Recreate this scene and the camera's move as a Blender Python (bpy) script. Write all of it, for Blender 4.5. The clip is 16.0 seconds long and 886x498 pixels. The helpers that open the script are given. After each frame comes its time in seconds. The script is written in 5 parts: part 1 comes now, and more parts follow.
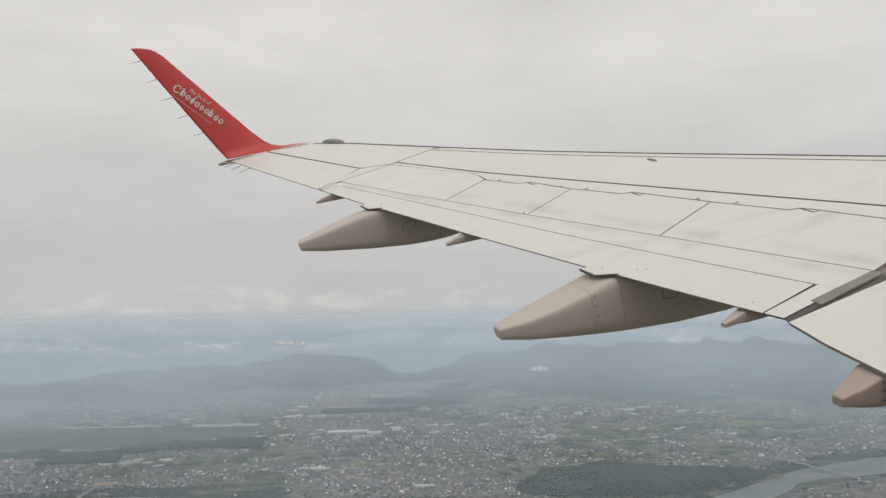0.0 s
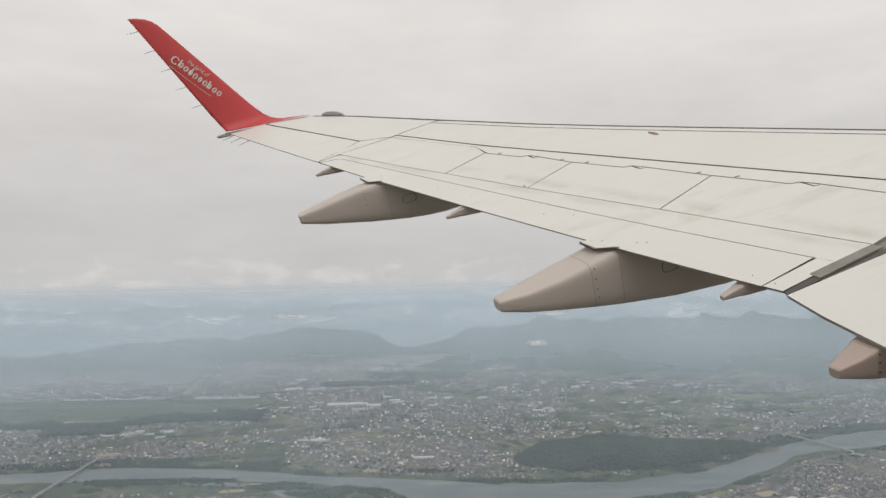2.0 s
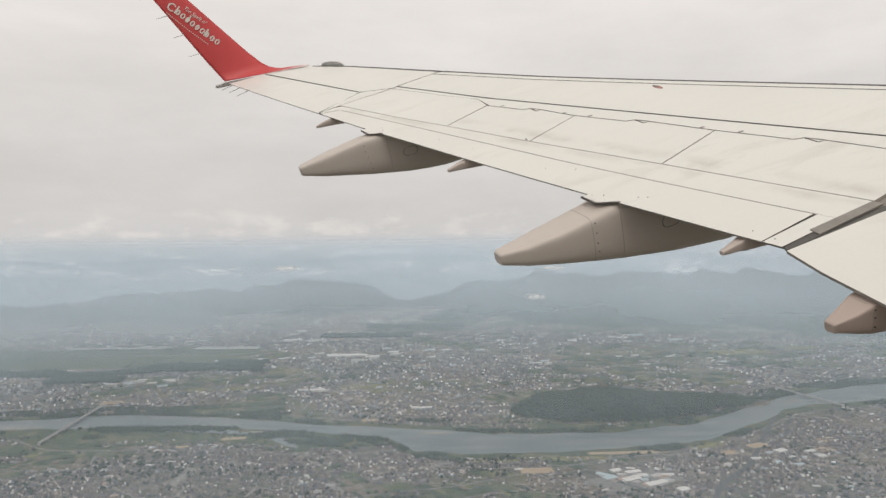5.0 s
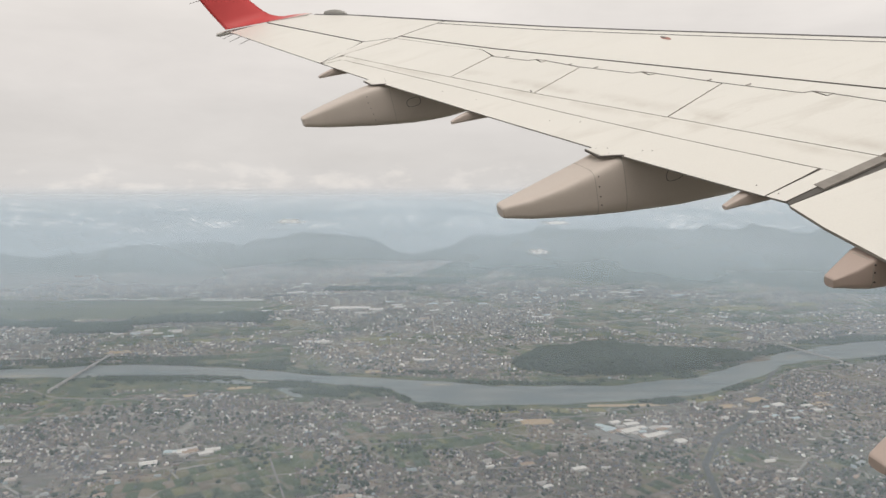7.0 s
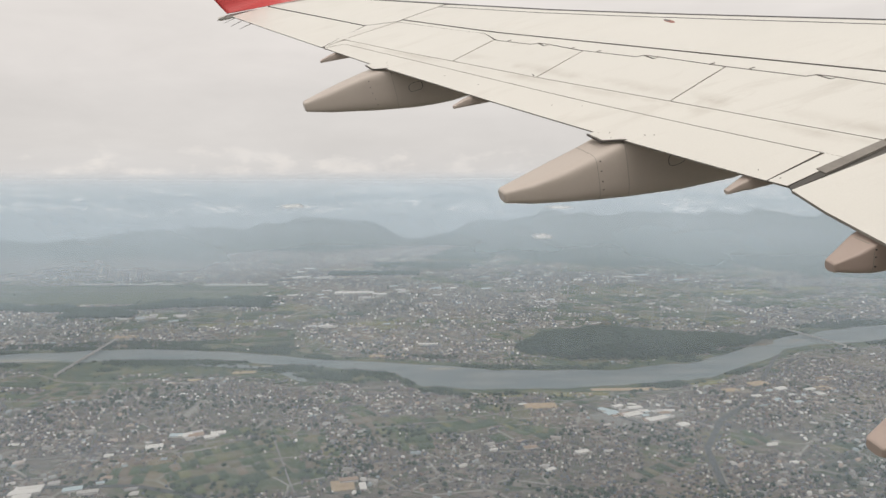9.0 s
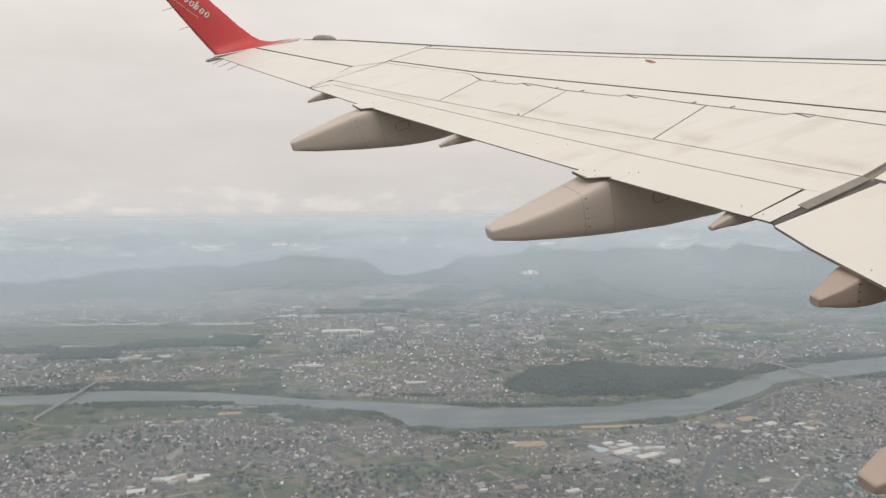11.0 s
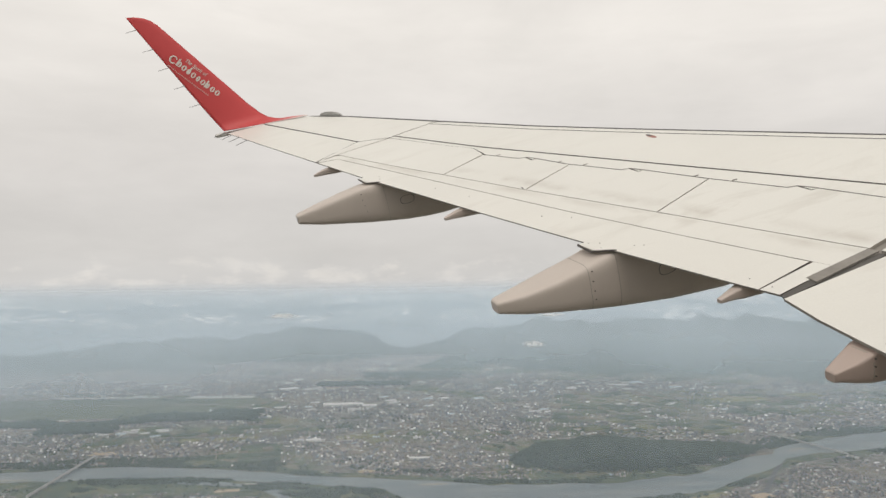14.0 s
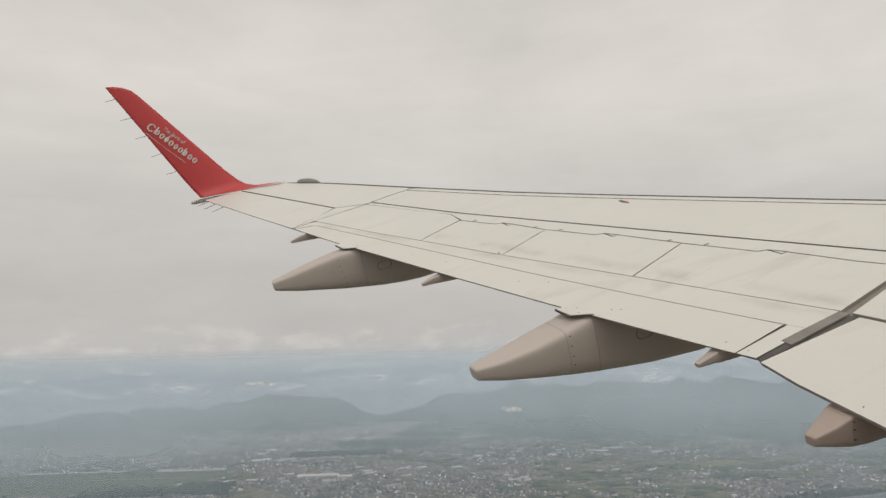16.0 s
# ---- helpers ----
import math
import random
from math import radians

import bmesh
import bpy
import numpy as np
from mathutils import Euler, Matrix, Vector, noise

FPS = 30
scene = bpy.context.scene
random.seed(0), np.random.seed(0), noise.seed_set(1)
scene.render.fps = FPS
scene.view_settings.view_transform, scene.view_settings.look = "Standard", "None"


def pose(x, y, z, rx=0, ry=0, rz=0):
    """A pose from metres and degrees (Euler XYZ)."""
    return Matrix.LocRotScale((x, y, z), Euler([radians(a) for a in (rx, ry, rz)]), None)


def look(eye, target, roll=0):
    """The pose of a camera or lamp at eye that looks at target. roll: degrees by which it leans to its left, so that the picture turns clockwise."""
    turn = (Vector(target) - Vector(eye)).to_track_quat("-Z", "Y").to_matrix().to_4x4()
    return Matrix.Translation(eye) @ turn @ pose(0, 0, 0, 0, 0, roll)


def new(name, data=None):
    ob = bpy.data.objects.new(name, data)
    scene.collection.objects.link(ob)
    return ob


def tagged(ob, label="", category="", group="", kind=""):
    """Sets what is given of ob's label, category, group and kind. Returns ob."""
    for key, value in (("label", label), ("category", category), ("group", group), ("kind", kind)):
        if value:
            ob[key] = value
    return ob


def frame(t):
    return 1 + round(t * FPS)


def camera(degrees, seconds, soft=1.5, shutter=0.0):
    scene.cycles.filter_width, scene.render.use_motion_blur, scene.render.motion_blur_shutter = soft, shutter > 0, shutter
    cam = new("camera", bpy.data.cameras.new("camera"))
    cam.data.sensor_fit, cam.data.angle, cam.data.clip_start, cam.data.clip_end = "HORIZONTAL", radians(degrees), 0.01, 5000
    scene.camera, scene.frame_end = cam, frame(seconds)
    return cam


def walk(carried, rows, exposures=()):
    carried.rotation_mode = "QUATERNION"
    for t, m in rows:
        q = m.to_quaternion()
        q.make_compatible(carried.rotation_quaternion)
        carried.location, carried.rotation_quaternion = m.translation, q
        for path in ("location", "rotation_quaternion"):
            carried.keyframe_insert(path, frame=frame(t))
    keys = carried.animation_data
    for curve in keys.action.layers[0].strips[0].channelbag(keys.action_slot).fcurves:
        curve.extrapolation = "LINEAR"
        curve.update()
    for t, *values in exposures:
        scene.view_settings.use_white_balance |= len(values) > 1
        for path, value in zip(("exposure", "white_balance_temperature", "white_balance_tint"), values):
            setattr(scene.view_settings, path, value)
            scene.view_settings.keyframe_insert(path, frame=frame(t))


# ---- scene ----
cam = camera(65.66, 16.0, soft=1.5)
# t, x, y, z, rx, ry, rz: the eye stays at the cabin window, 480 m over the plain
ROWS = (
    (0.0, 0.014, 0.008, 480.007, 95.156, 1.054, -2.535),
    (0.5, 0.012, 0.005, 480.003, 94.462, 1.001, -2.557),
    (1.0, 0.012, 0.007, 479.999, 94.074, 0.781, -2.739),
    (1.5, 0.012, 0.005, 479.997, 93.951, 0.829, -2.798),
    (2.0, 0.007, 0.003, 479.996, 93.021, 0.897, -2.601),
    (2.5, 0.003, -0.003, 479.996, 91.398, 0.603, -2.429),
    (3.0, -0.009, -0.006, 479.991, 90.405, 0.482, -2.438),
    (3.5, -0.007, -0.009, 479.994, 89.937, 0.448, -2.479),
    (6.0, -0.007, -0.011, 479.990, 87.469, 0.359, -2.753),
    (6.5, 0.001, -0.013, 479.988, 86.098, 0.213, -2.485),
    (7.0, 0.002, -0.016, 479.980, 85.333, -0.051, -2.362),
    (7.5, 0.005, -0.021, 479.979, 84.715, 0.063, -2.268),
    (8.0, 0.004, -0.026, 479.976, 84.332, 0.093, -2.283),
    (8.5, 0.011, -0.027, 479.980, 84.030, 0.055, -1.980),
    (11.0, 0.012, -0.025, 479.988, 87.140, 0.410, -3.165),
    (11.5, 0.010, -0.022, 479.996, 89.659, 0.562, -3.171),
    (12.0, 0.004, -0.008, 479.998, 90.841, 0.435, -3.260),
    (12.5, -0.001, -0.002, 479.999, 90.755, 0.395, -3.219),
    (13.0, -0.006, 0.001, 480.000, 90.773, 0.449, -3.178),
    (13.5, -0.003, -0.003, 480.002, 91.560, 0.503, -3.092),
    (14.0, 0.000, -0.001, 480.002, 93.062, 0.569, -2.881),
    (14.5, 0.004, -0.000, 480.004, 94.698, 0.483, -3.023),
    (15.0, -0.001, -0.002, 480.008, 96.246, 0.427, -3.681),
    (15.5, -0.003, -0.002, 480.012, 97.490, 0.779, -4.162),
    (16.0, -0.007, -0.004, 480.012, 98.397, 1.178, -4.773),
)
# seconds, stops, kelvin, tint
EXPO = (
    (0.0, -0.26, 6550, 10), (1.0, -0.23, 6550, 10), (2.0, -0.18, 6580, 11), (2.5, -0.11, 6610, 11),
    (3.5, 0.00, 6680, 11), (6.0, -0.08, 6750, 12), (7.0, 0.05, 6790, 12), (8.5, 0.05, 6790, 12),
    (11.0, 0.01, 6860, 13), (11.5, -0.05, 6860, 11.5), (12.0, -0.18, 6800, 11.5), (12.5, -0.05, 6820, 11.5),
    (13.0, -0.03, 6820, 11.5), (13.5, -0.01, 6780, 10.5), (14.0, -0.03, 6760, 10.5), (14.5, -0.19, 6760, 10.5),
    (15.0, -0.26, 6760, 10.5), (15.5, -0.22, 6780, 10.5), (16.0, -0.34, 6800, 10.5),
)
walk(cam, [(r[0], pose(*r[1:])) for r in ROWS], EXPO)

# ------------------------------------------------------------------ world, sun
SUN_EL, SUN_ROT = radians(58), radians(195)
world = bpy.data.worlds.new("overcast_sky")
scene.world = world
world.use_nodes = True
wt = world.node_tree
wt.nodes.clear()


class Nodes:
    """Small helper to wire a node tree."""

    def __init__(self, tree):
        self.t = tree

    def add(self, kind, **props):
        n = self.t.nodes.new(kind)
        for k, v in props.items():
            if k == "op":
                n.operation = v
            elif k == "blend":
                n.blend_type = v
            elif k == "clamp":
                n.use_clamp = v
        return n

    def link(self, a, b):
        self.t.links.new(a, b)

    def put(self, sock, v):
        if isinstance(v, bpy.types.NodeSocket):
            self.t.links.new(v, sock)
        elif isinstance(v, (tuple, list)) and len(v) == 3 and sock.type == "RGBA":
            sock.default_value = (*v, 1)
        else:
            sock.default_value = v

    def math(self, op, a, b=0.0, c=None, clamp=False):
        n = self.add("ShaderNodeMath", op=op)
        n.use_clamp = clamp
        self.put(n.inputs[0], a), self.put(n.inputs[1], b)
        if c is not None:
            self.put(n.inputs[2], c)
        return n.outputs[0]

    def mix(self, f, a, b, blend="MIX"):
        n = self.t.nodes.new("ShaderNodeMix")
        n.data_type, n.blend_type = "RGBA", blend
        self.put(n.inputs[0], f), self.put(n.inputs[6], a), self.put(n.inputs[7], b)
        return n.outputs[2]

    def ramp(self, f, stops, ease=False):
        n = self.t.nodes.new("ShaderNodeValToRGB")
        e = n.color_ramp.elements
        while len(e) < len(stops):
            e.new(0.5)
        for i, (p, c) in enumerate(stops):
            e[i].position = p
            e[i].color = (c, c, c, 1) if isinstance(c, (int, float)) else (*c, 1)
        if ease:
            n.color_ramp.interpolation = "EASE"
        self.put(n.inputs[0], f)
        return n.outputs[0]

    def noise(self, vec, scale, detail=3, rough=0.55, dist=0.0):
        n = self.t.nodes.new("ShaderNodeTexNoise")
        self.put(n.inputs["Vector"], vec)
        n.inputs["Scale"].default_value, n.inputs["Detail"].default_value = scale, detail
        n.inputs["Roughness"].default_value, n.inputs["Distortion"].default_value = rough, dist
        return n.outputs[0]

    def mapping(self, vec, scale=(1, 1, 1), rot=(0, 0, 0), loc=(0, 0, 0)):
        n = self.t.nodes.new("ShaderNodeMapping")
        self.put(n.inputs[0], vec)
        n.inputs[1].default_value, n.inputs[2].default_value, n.inputs[3].default_value = loc, rot, scale
        return n.outputs[0]

    def voronoi(self, vec, scale, feature="F1"):
        n = self.t.nodes.new("ShaderNodeTexVoronoi")
        n.feature = feature
        self.put(n.inputs["Vector"], vec)
        n.inputs["Scale"].default_value = scale
        return n

    def bump(self, h, strength, dist=0.01):
        n = self.t.nodes.new("ShaderNodeBump")
        n.inputs["Strength"].default_value, n.inputs["Distance"].default_value = strength, dist
        self.put(n.inputs["Height"], h)
        return n.outputs[0]


w = Nodes(wt)
tc = wt.nodes.new("ShaderNodeTexCoord").outputs["Generated"]
sep = wt.nodes.new("ShaderNodeSeparateXYZ")
w.link(tc, sep.inputs[0])
up = sep.outputs[2]
grad = w.ramp(w.math("MULTIPLY_ADD", up, 1.0, 0.2, clamp=True),
              [(0.0, (0.22, 0.235, 0.25)), (0.17, (0.38, 0.43, 0.47)), (0.205, (0.63, 0.635, 0.64)), (0.25, (0.655, 0.65, 0.645)),
               (0.36, (0.715, 0.70, 0.685)), (0.55, (0.88, 0.86, 0.83)), (0.85, (0.745, 0.725, 0.705)), (1.0, (0.705, 0.685, 0.67))])
# soft stratus streaks and lumps
streak = w.noise(w.mapping(tc, (2.2, 2.2, 9.0)), 1.6, 5, 0.55, 0.4)
lump = w.noise(w.mapping(tc, (1, 1, 2.2)), 3.1, 6, 0.6, 0.2)
cl = w.math("MULTIPLY_ADD", w.math("ADD", streak, lump), 0.25, 0.75)
deck = w.mix(1.0, grad, cl, "MULTIPLY")
# a low row of warm cumulus just over the horizon
puff = w.noise(w.mapping(tc, (1.0, 1.0, 1.9)), 19.0, 7, 0.58, 0.15)
drift = w.noise(w.mapping(tc, (1.0, 1.0, 0.4)), 3.3, 2, 0.5)
band = w.ramp(w.math("MULTIPLY_ADD", up, 4.0, 0.5, clamp=True), [(0.49, 0.0), (0.53, 1.0), (0.60, 0.8), (0.72, 0.0)], True)
heap = w.math("MULTIPLY_ADD", band, 0.16, w.math("MULTIPLY_ADD", drift, 0.22, puff))
pm = w.math("MULTIPLY", w.ramp(heap, [(0.715, 0.0), (0.87, 1.0)], True), band)
tone = w.ramp(w.noise(w.mapping(tc, (1.0, 1.0, 1.9), (0, 0, 0), (0, 0, 0.03)), 24.0, 4, 0.6), [(0.35, (0.80, 0.79, 0.78)), (0.6, (0.97, 0.935, 0.885))])
deck = w.mix(w.math("MULTIPLY", pm, 0.34), deck, tone)
sky = wt.nodes.new("ShaderNodeTexSky")
sky.sky_type, sky.sun_disc, sky.sun_elevation, sky.sun_rotation = "NISHITA", False, SUN_EL, SUN_ROT
bg1, bg2 = wt.nodes.new("ShaderNodeBackground"), wt.nodes.new("ShaderNodeBackground")
w.link(sky.outputs[0], bg1.inputs[0])
bg1.inputs[1].default_value = 0.05
w.link(deck, bg2.inputs[0])
bg2.inputs[1].default_value = 1.03
mixs = wt.nodes.new("ShaderNodeMixShader")
mixs.inputs[0].default_value = 0.93
w.link(bg1.outputs[0], mixs.inputs[1]), w.link(bg2.outputs[0], mixs.inputs[2])
wout = wt.nodes.new("ShaderNodeOutputWorld")
w.link(mixs.outputs[0], wout.inputs[0])

sun = new("sun", bpy.data.lights.new("sun", "SUN"))
sun.data.energy, sun.data.angle, sun.data.color = 1.0, radians(20), (1.0, 0.95, 0.88)
sun.matrix_world = look((0, 0, 0), (-math.sin(SUN_ROT) * math.cos(SUN_EL), -math.cos(SUN_ROT) * math.cos(SUN_EL), -math.sin(SUN_EL)))


# ------------------------------------------------------------------ materials
def material(name):
    m = bpy.data.materials.new(name)
    m.use_nodes = True
    n = Nodes(m.node_tree)
    b = m.node_tree.nodes["Principled BSDF"]
    pos = m.node_tree.nodes.new("ShaderNodeTexCoord").outputs["Object"]
    return m, n, b, pos


def painted(name, colour, dirt=(0.45, 0.41, 0.35), amount=0.35, rough=0.38, streaky=True, fine=90, band=None):
    """Aircraft paint: faint blotches, dirt streaks along the airflow, fine speckle."""
    m, n, b, pos = material(name)
    st = n.noise(n.mapping(pos, (2.6, 0.55, 1.0)), 1.7, 6, 0.62, 0.6) if streaky else n.noise(pos, 3.0, 5, 0.6)
    sp = n.noise(pos, fine, 3, 0.6)
    bl = n.noise(pos, 0.8, 4, 0.55)
    f = n.math("MULTIPLY", n.ramp(st, [(0.52, 0.0), (0.80, 1.0)]), n.ramp(bl, [(0.40, 0.0), (0.68, 1.0)]))
    f = n.math("MULTIPLY", f, amount, clamp=True)
    if band is not None:
        # grime gathered just ahead of the trailing joint
        s3 = n.t.nodes.new("ShaderNodeSeparateXYZ")
        n.link(pos, s3.inputs[0])
        d = n.math("ADD", n.math("MULTIPLY_ADD", s3.outputs[0], -0.369, -4.722), s3.outputs[1])
        g = n.ramp(n.math("MULTIPLY_ADD", d, 1.0, 0.5, clamp=True), [(0.5 + band[0], 0.0), (0.5 + band[1], 1.0), (0.5 + band[2], 0.0)])
        f = n.math("MULTIPLY_ADD", n.math("MULTIPLY", g, n.ramp(n.noise(pos, 2.2, 5, 0.6), [(0.42, 0.0), (0.66, 1.0)])), 0.45, f, clamp=True)
    c = n.mix(f, colour, dirt)
    c = n.mix(1.0, c, n.ramp(sp, [(0.25, 0.96), (0.7, 1.0)]), "MULTIPLY")
    c = n.mix(1.0, c, n.ramp(bl, [(0.3, 0.955), (0.75, 1.0)]), "MULTIPLY")
    n.put(b.inputs["Base Color"], c)
    n.put(b.inputs["Roughness"], n.math("MULTIPLY_ADD", st, 0.25, rough - 0.1))
    n.put(b.inputs["Normal"], n.bump(n.math("ADD", bl, n.math("MULTIPLY", sp, 0.05)), 0.12, 0.02))
    return m


def plain(name, colour, rough=0.6, metal=0.0, var=0.2, scale=30):
    m, n, b, pos = material(name)
    k = n.noise(pos, scale, 4, 0.6)
    c = n.mix(1.0, colour, n.ramp(k, [(0.25, 1 - var), (0.75, 1.0)]), "MULTIPLY")
    n.put(b.inputs["Base Color"], c)
    b.inputs["Roughness"].default_value, b.inputs["Metallic"].default_value = rough, metal
    n.put(b.inputs["Normal"], n.bump(k, 0.1, 0.005))
    return m


WHITE = painted("white_wing_paint", (0.808, 0.808, 0.762), amount=0.30)
SPOIL = painted("white_spoiler_paint", (0.803, 0.802, 0.756), amount=0.75, band=(0.02, 0.11, 0.24))
FLAPW = painted("white_flap_paint", (0.803, 0.80, 0.752), amount=0.45, band=(-0.16, -0.06, -0.01))
# grey-white paint reddened for brownish light bounced from below
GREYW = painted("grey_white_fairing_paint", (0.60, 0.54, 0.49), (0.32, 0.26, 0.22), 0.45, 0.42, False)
# inner fairings: dirt and the shade of their sides, both in the brown
BROWNW = painted("shaded_brown_fairing_paint", (0.50, 0.41, 0.365), (0.24, 0.18, 0.15), 0.5, 0.45, False)
PINKW = painted("pinkish_fairing_paint", (0.56, 0.485, 0.44), (0.30, 0.24, 0.2), 0.4, 0.45, False)
RED = painted("red_winglet_paint", (0.62, 0.066, 0.068), (0.36, 0.045, 0.05), 0.2, 0.5, False)


def overspray(m):
    """The red fades out in a mist of specks along the wing's leading edge."""
    n = Nodes(m.node_tree)
    b = m.node_tree.nodes["Principled BSDF"]
    base = b.inputs["Base Color"].links[0].from_socket
    pos = m.node_tree.nodes.new("ShaderNodeTexCoord").outputs["Object"]
    s3 = m.node_tree.nodes.new("ShaderNodeSeparateXYZ")
    n.link(pos, s3.inputs[0])
    mist = n.math("MULTIPLY_ADD", n.noise(pos, 14.0, 5, 0.7), 0.16, s3.outputs[0])
    f = n.ramp(n.math("ADD", mist, 12.90, clamp=True), [(0.62, 0.0), (0.93, 1.0)], True)
    n.put(b.inputs["Base Color"], n.mix(f, base, (0.79, 0.78, 0.74)))


overspray(RED)
SEAL = plain("dark_seal_and_edge_shade", (0.11, 0.10, 0.092), 0.7)
STRIP = plain("grey_seal_and_edge_shade", (0.33, 0.31, 0.28), 0.55, var=0.35, scale=12)
EDGE = plain("dark_leading_edge_strip", (0.05, 0.05, 0.05), 0.5, 0.2)
SOFT = plain("grey_joint_filler", (0.42, 0.39, 0.35), 0.7)
MIDSEAL = plain("brown_grey_seal_and_edge_shade", (0.215, 0.20, 0.18), 0.7)
GAP = plain("shaded_joint_primer", (0.31, 0.29, 0.26), 0.75)
LIP = plain("dark_rubber_lip", (0.12, 0.115, 0.105), 0.6, var=0.3, scale=12)
DARKGREY = plain("dark_grey_fitting", (0.16, 0.16, 0.155), 0.45)
FINGREY = plain("light_grey_fin", (0.55, 0.55, 0.53), 0.45)
RIVET = plain("dark_rivet_heads", (0.10, 0.09, 0.085), 0.5)
MARK = plain("red_stencil_paint", (0.42, 0.20, 0.16), 0.5)
LETTER = plain("cream_lettering_paint", (0.80, 0.74, 0.68), 0.5)


def mesh_ob(name, verts, faces, mat, parent=None, label="", smooth=False):
    me = bpy.data.meshes.new(name)
    me.from_pydata([tuple(v) for v in verts], [], faces)
    me.materials.append(mat)
    if smooth:
        me.shade_smooth()
    me.update()
    ob = new(name, me)
    ob.parent = parent
    return tagged(ob, label)


def part(name, bm, mat, parent, label="", smooth=False):
    me = bpy.data.meshes.new(name)
    bmesh.ops.recalc_face_normals(bm, faces=bm.faces)
    bm.to_mesh(me)
    bm.free()
    me.materials.append(mat)
    if smooth:
        me.shade_smooth()
    ob = new(name, me)
    ob.parent = parent
    return tagged(ob, label)


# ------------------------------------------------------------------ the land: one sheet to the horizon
# its plan is drawn in steps of 4 m to fit the camera's view, below full size, and laid out at the end of this part
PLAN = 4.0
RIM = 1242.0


def smooth(a, b, v):
    v = np.clip((v - a) / (b - a), 0, 1)
    return v * v * (3 - 2 * v)


def dice(i, j, seed):
    """A fixed random number, 0..1, for each pair of whole numbers."""
    k = (i * 374761393 + j * 668265263 + seed * 974711) & 0x7FFFFFFF
    k = ((k ^ (k >> 13)) * 1274126177) & 0x7FFFFFFF
    return ((k >> 7) & 0xFFFF) / 65535.0


def lattice(x, y, seed):
    """Cheap smooth value noise on arrays, 0..1."""
    xi, yi = np.floor(x).astype(np.int64), np.floor(y).astype(np.int64)
    fx, fy = x - xi, y - yi
    fx, fy = fx * fx * (3 - 2 * fx), fy * fy * (3 - 2 * fy)
    return ((dice(xi, yi, seed) * (1 - fx) + dice(xi + 1, yi, seed) * fx) * (1 - fy)
            + (dice(xi, yi + 1, seed) * (1 - fx) + dice(xi + 1, yi + 1, seed) * fx) * fy)


def fbm(x, y, seed, octaves=4):
    v, a, s = 0, 0.5, 0
    for i in range(octaves):
        v, s = v + a * lattice(x * 2 ** i, y * 2 ** i, seed + i), s + a
        a *= 0.5
    return v / s


# river banks: x, near bank, far bank
RIVER = ((-700, 520, 560), (-420, 468, 498), (-290, 444, 466), (-255, 446, 472), (-205, 450, 480), (-130, 447, 470), (-80, 434, 453), (-52, 426, 443), (-15, 412, 436),
         (2, 386, 431), (20, 381, 427), (50, 379, 418), (120, 382, 415), (172, 396, 428), (187, 404, 433), (225, 434, 461), (262, 464, 489), (282, 474, 500),
         (317, 480, 516), (345, 486, 527), (420, 505, 548), (700, 545, 595))
RX = np.array([r[0] for r in RIVER], float)
RN, RF = np.array([r[1] for r in RIVER], float), np.array([r[2] for r in RIVER], float)


def wooded_hill(x, y):
    """The long wooded hill on the far bank, with a lower spur."""
    d = ((x - 137) / 72) ** 2 + ((y - 470) / 33) ** 2 + 0.8 * (fbm(x / 26, y / 20, 6, 3) - 0.5)
    e = ((x - 212) / 44) ** 2 + ((y - 484) / 17) ** 2 + 0.8 * (fbm(x / 20, y / 16, 7, 3) - 0.5)
    return np.maximum(np.clip(1 - d, 0, 1) ** 0.6, 0.42 * np.clip(1 - e, 0, 1) ** 0.6) * (0.75 + 0.5 * fbm(x / 30, y / 30, 5))


FOOT_X = (-1250, -700, -500, -380, -260, -170, -90, -20, 60, 110, 190, 300, 480, 700, 1250)
FOOT_Y = (1000, 1090, 1130, 1130, 1110, 1090, 1120, 1150, 1130, 1050, 950, 905, 935, 905, 800)
TALL = (38, 34, 32, 40, 49, 51, 45, 34, 38, 47, 57, 61, 63, 64, 64)


def height(x, y):
    """The plain, the riverside hill and the wooded ranges that close the plain."""
    r = np.hypot(x, y)
    along_x = x * 1100 / np.maximum(r, 1.0)
    foot = np.interp(along_x, FOOT_X, FOOT_Y) + 130 * (fbm(x / 150.0, y / 150.0, 3, 3) - 0.5)
    rise = smooth(0, 125, r - foot)
    crest = 1 - np.abs(2 * fbm(x / 150.0, y / 110.0, 61, 4) - 1)
    ranges = np.interp(along_x, FOOT_X, TALL) * rise * (0.60 + 0.38 * np.clip(crest * 1.25 - 0.25, 0, 1)) * (0.64 + 0.72 * fbm(x / 38.0, y / 30.0, 66, 4))
    # low wooded knolls standing in front of the ranges
    knoll = np.zeros(np.shape(x))
    for cx, cy, a, c, h in ((55, 1000, 60, 20, 12), (-35, 905, 26, 14, 9), (30, 890, 60, 10, 6), (-330, 1010, 70, 22, 8), (100, 1060, 70, 26, 16)):
        d = ((x - cx) / a) ** 2 + ((y - cy) / c) ** 2 + 0.9 * (fbm(x / 24, y / 16, 9, 3) - 0.5)
        knoll = np.maximum(knoll, h * np.clip(1 - d, 0, 1) ** 0.7)
    return np.where(y > 150, np.maximum(ranges, knoll) + 12 * wooded_hill(x, y), 0.0)


def bank(x):
    return np.interp(x, RX, RN), np.interp(x, RX, RF)


def in_water(x, y, pad=2.0):
    a, c = bank(x)
    return (y > a - pad) & (y < c + pad)


# land use: three directions of streets, each a grid of blocks that are town or crop fields
TURNS = (0.18, 0.52, -0.25)
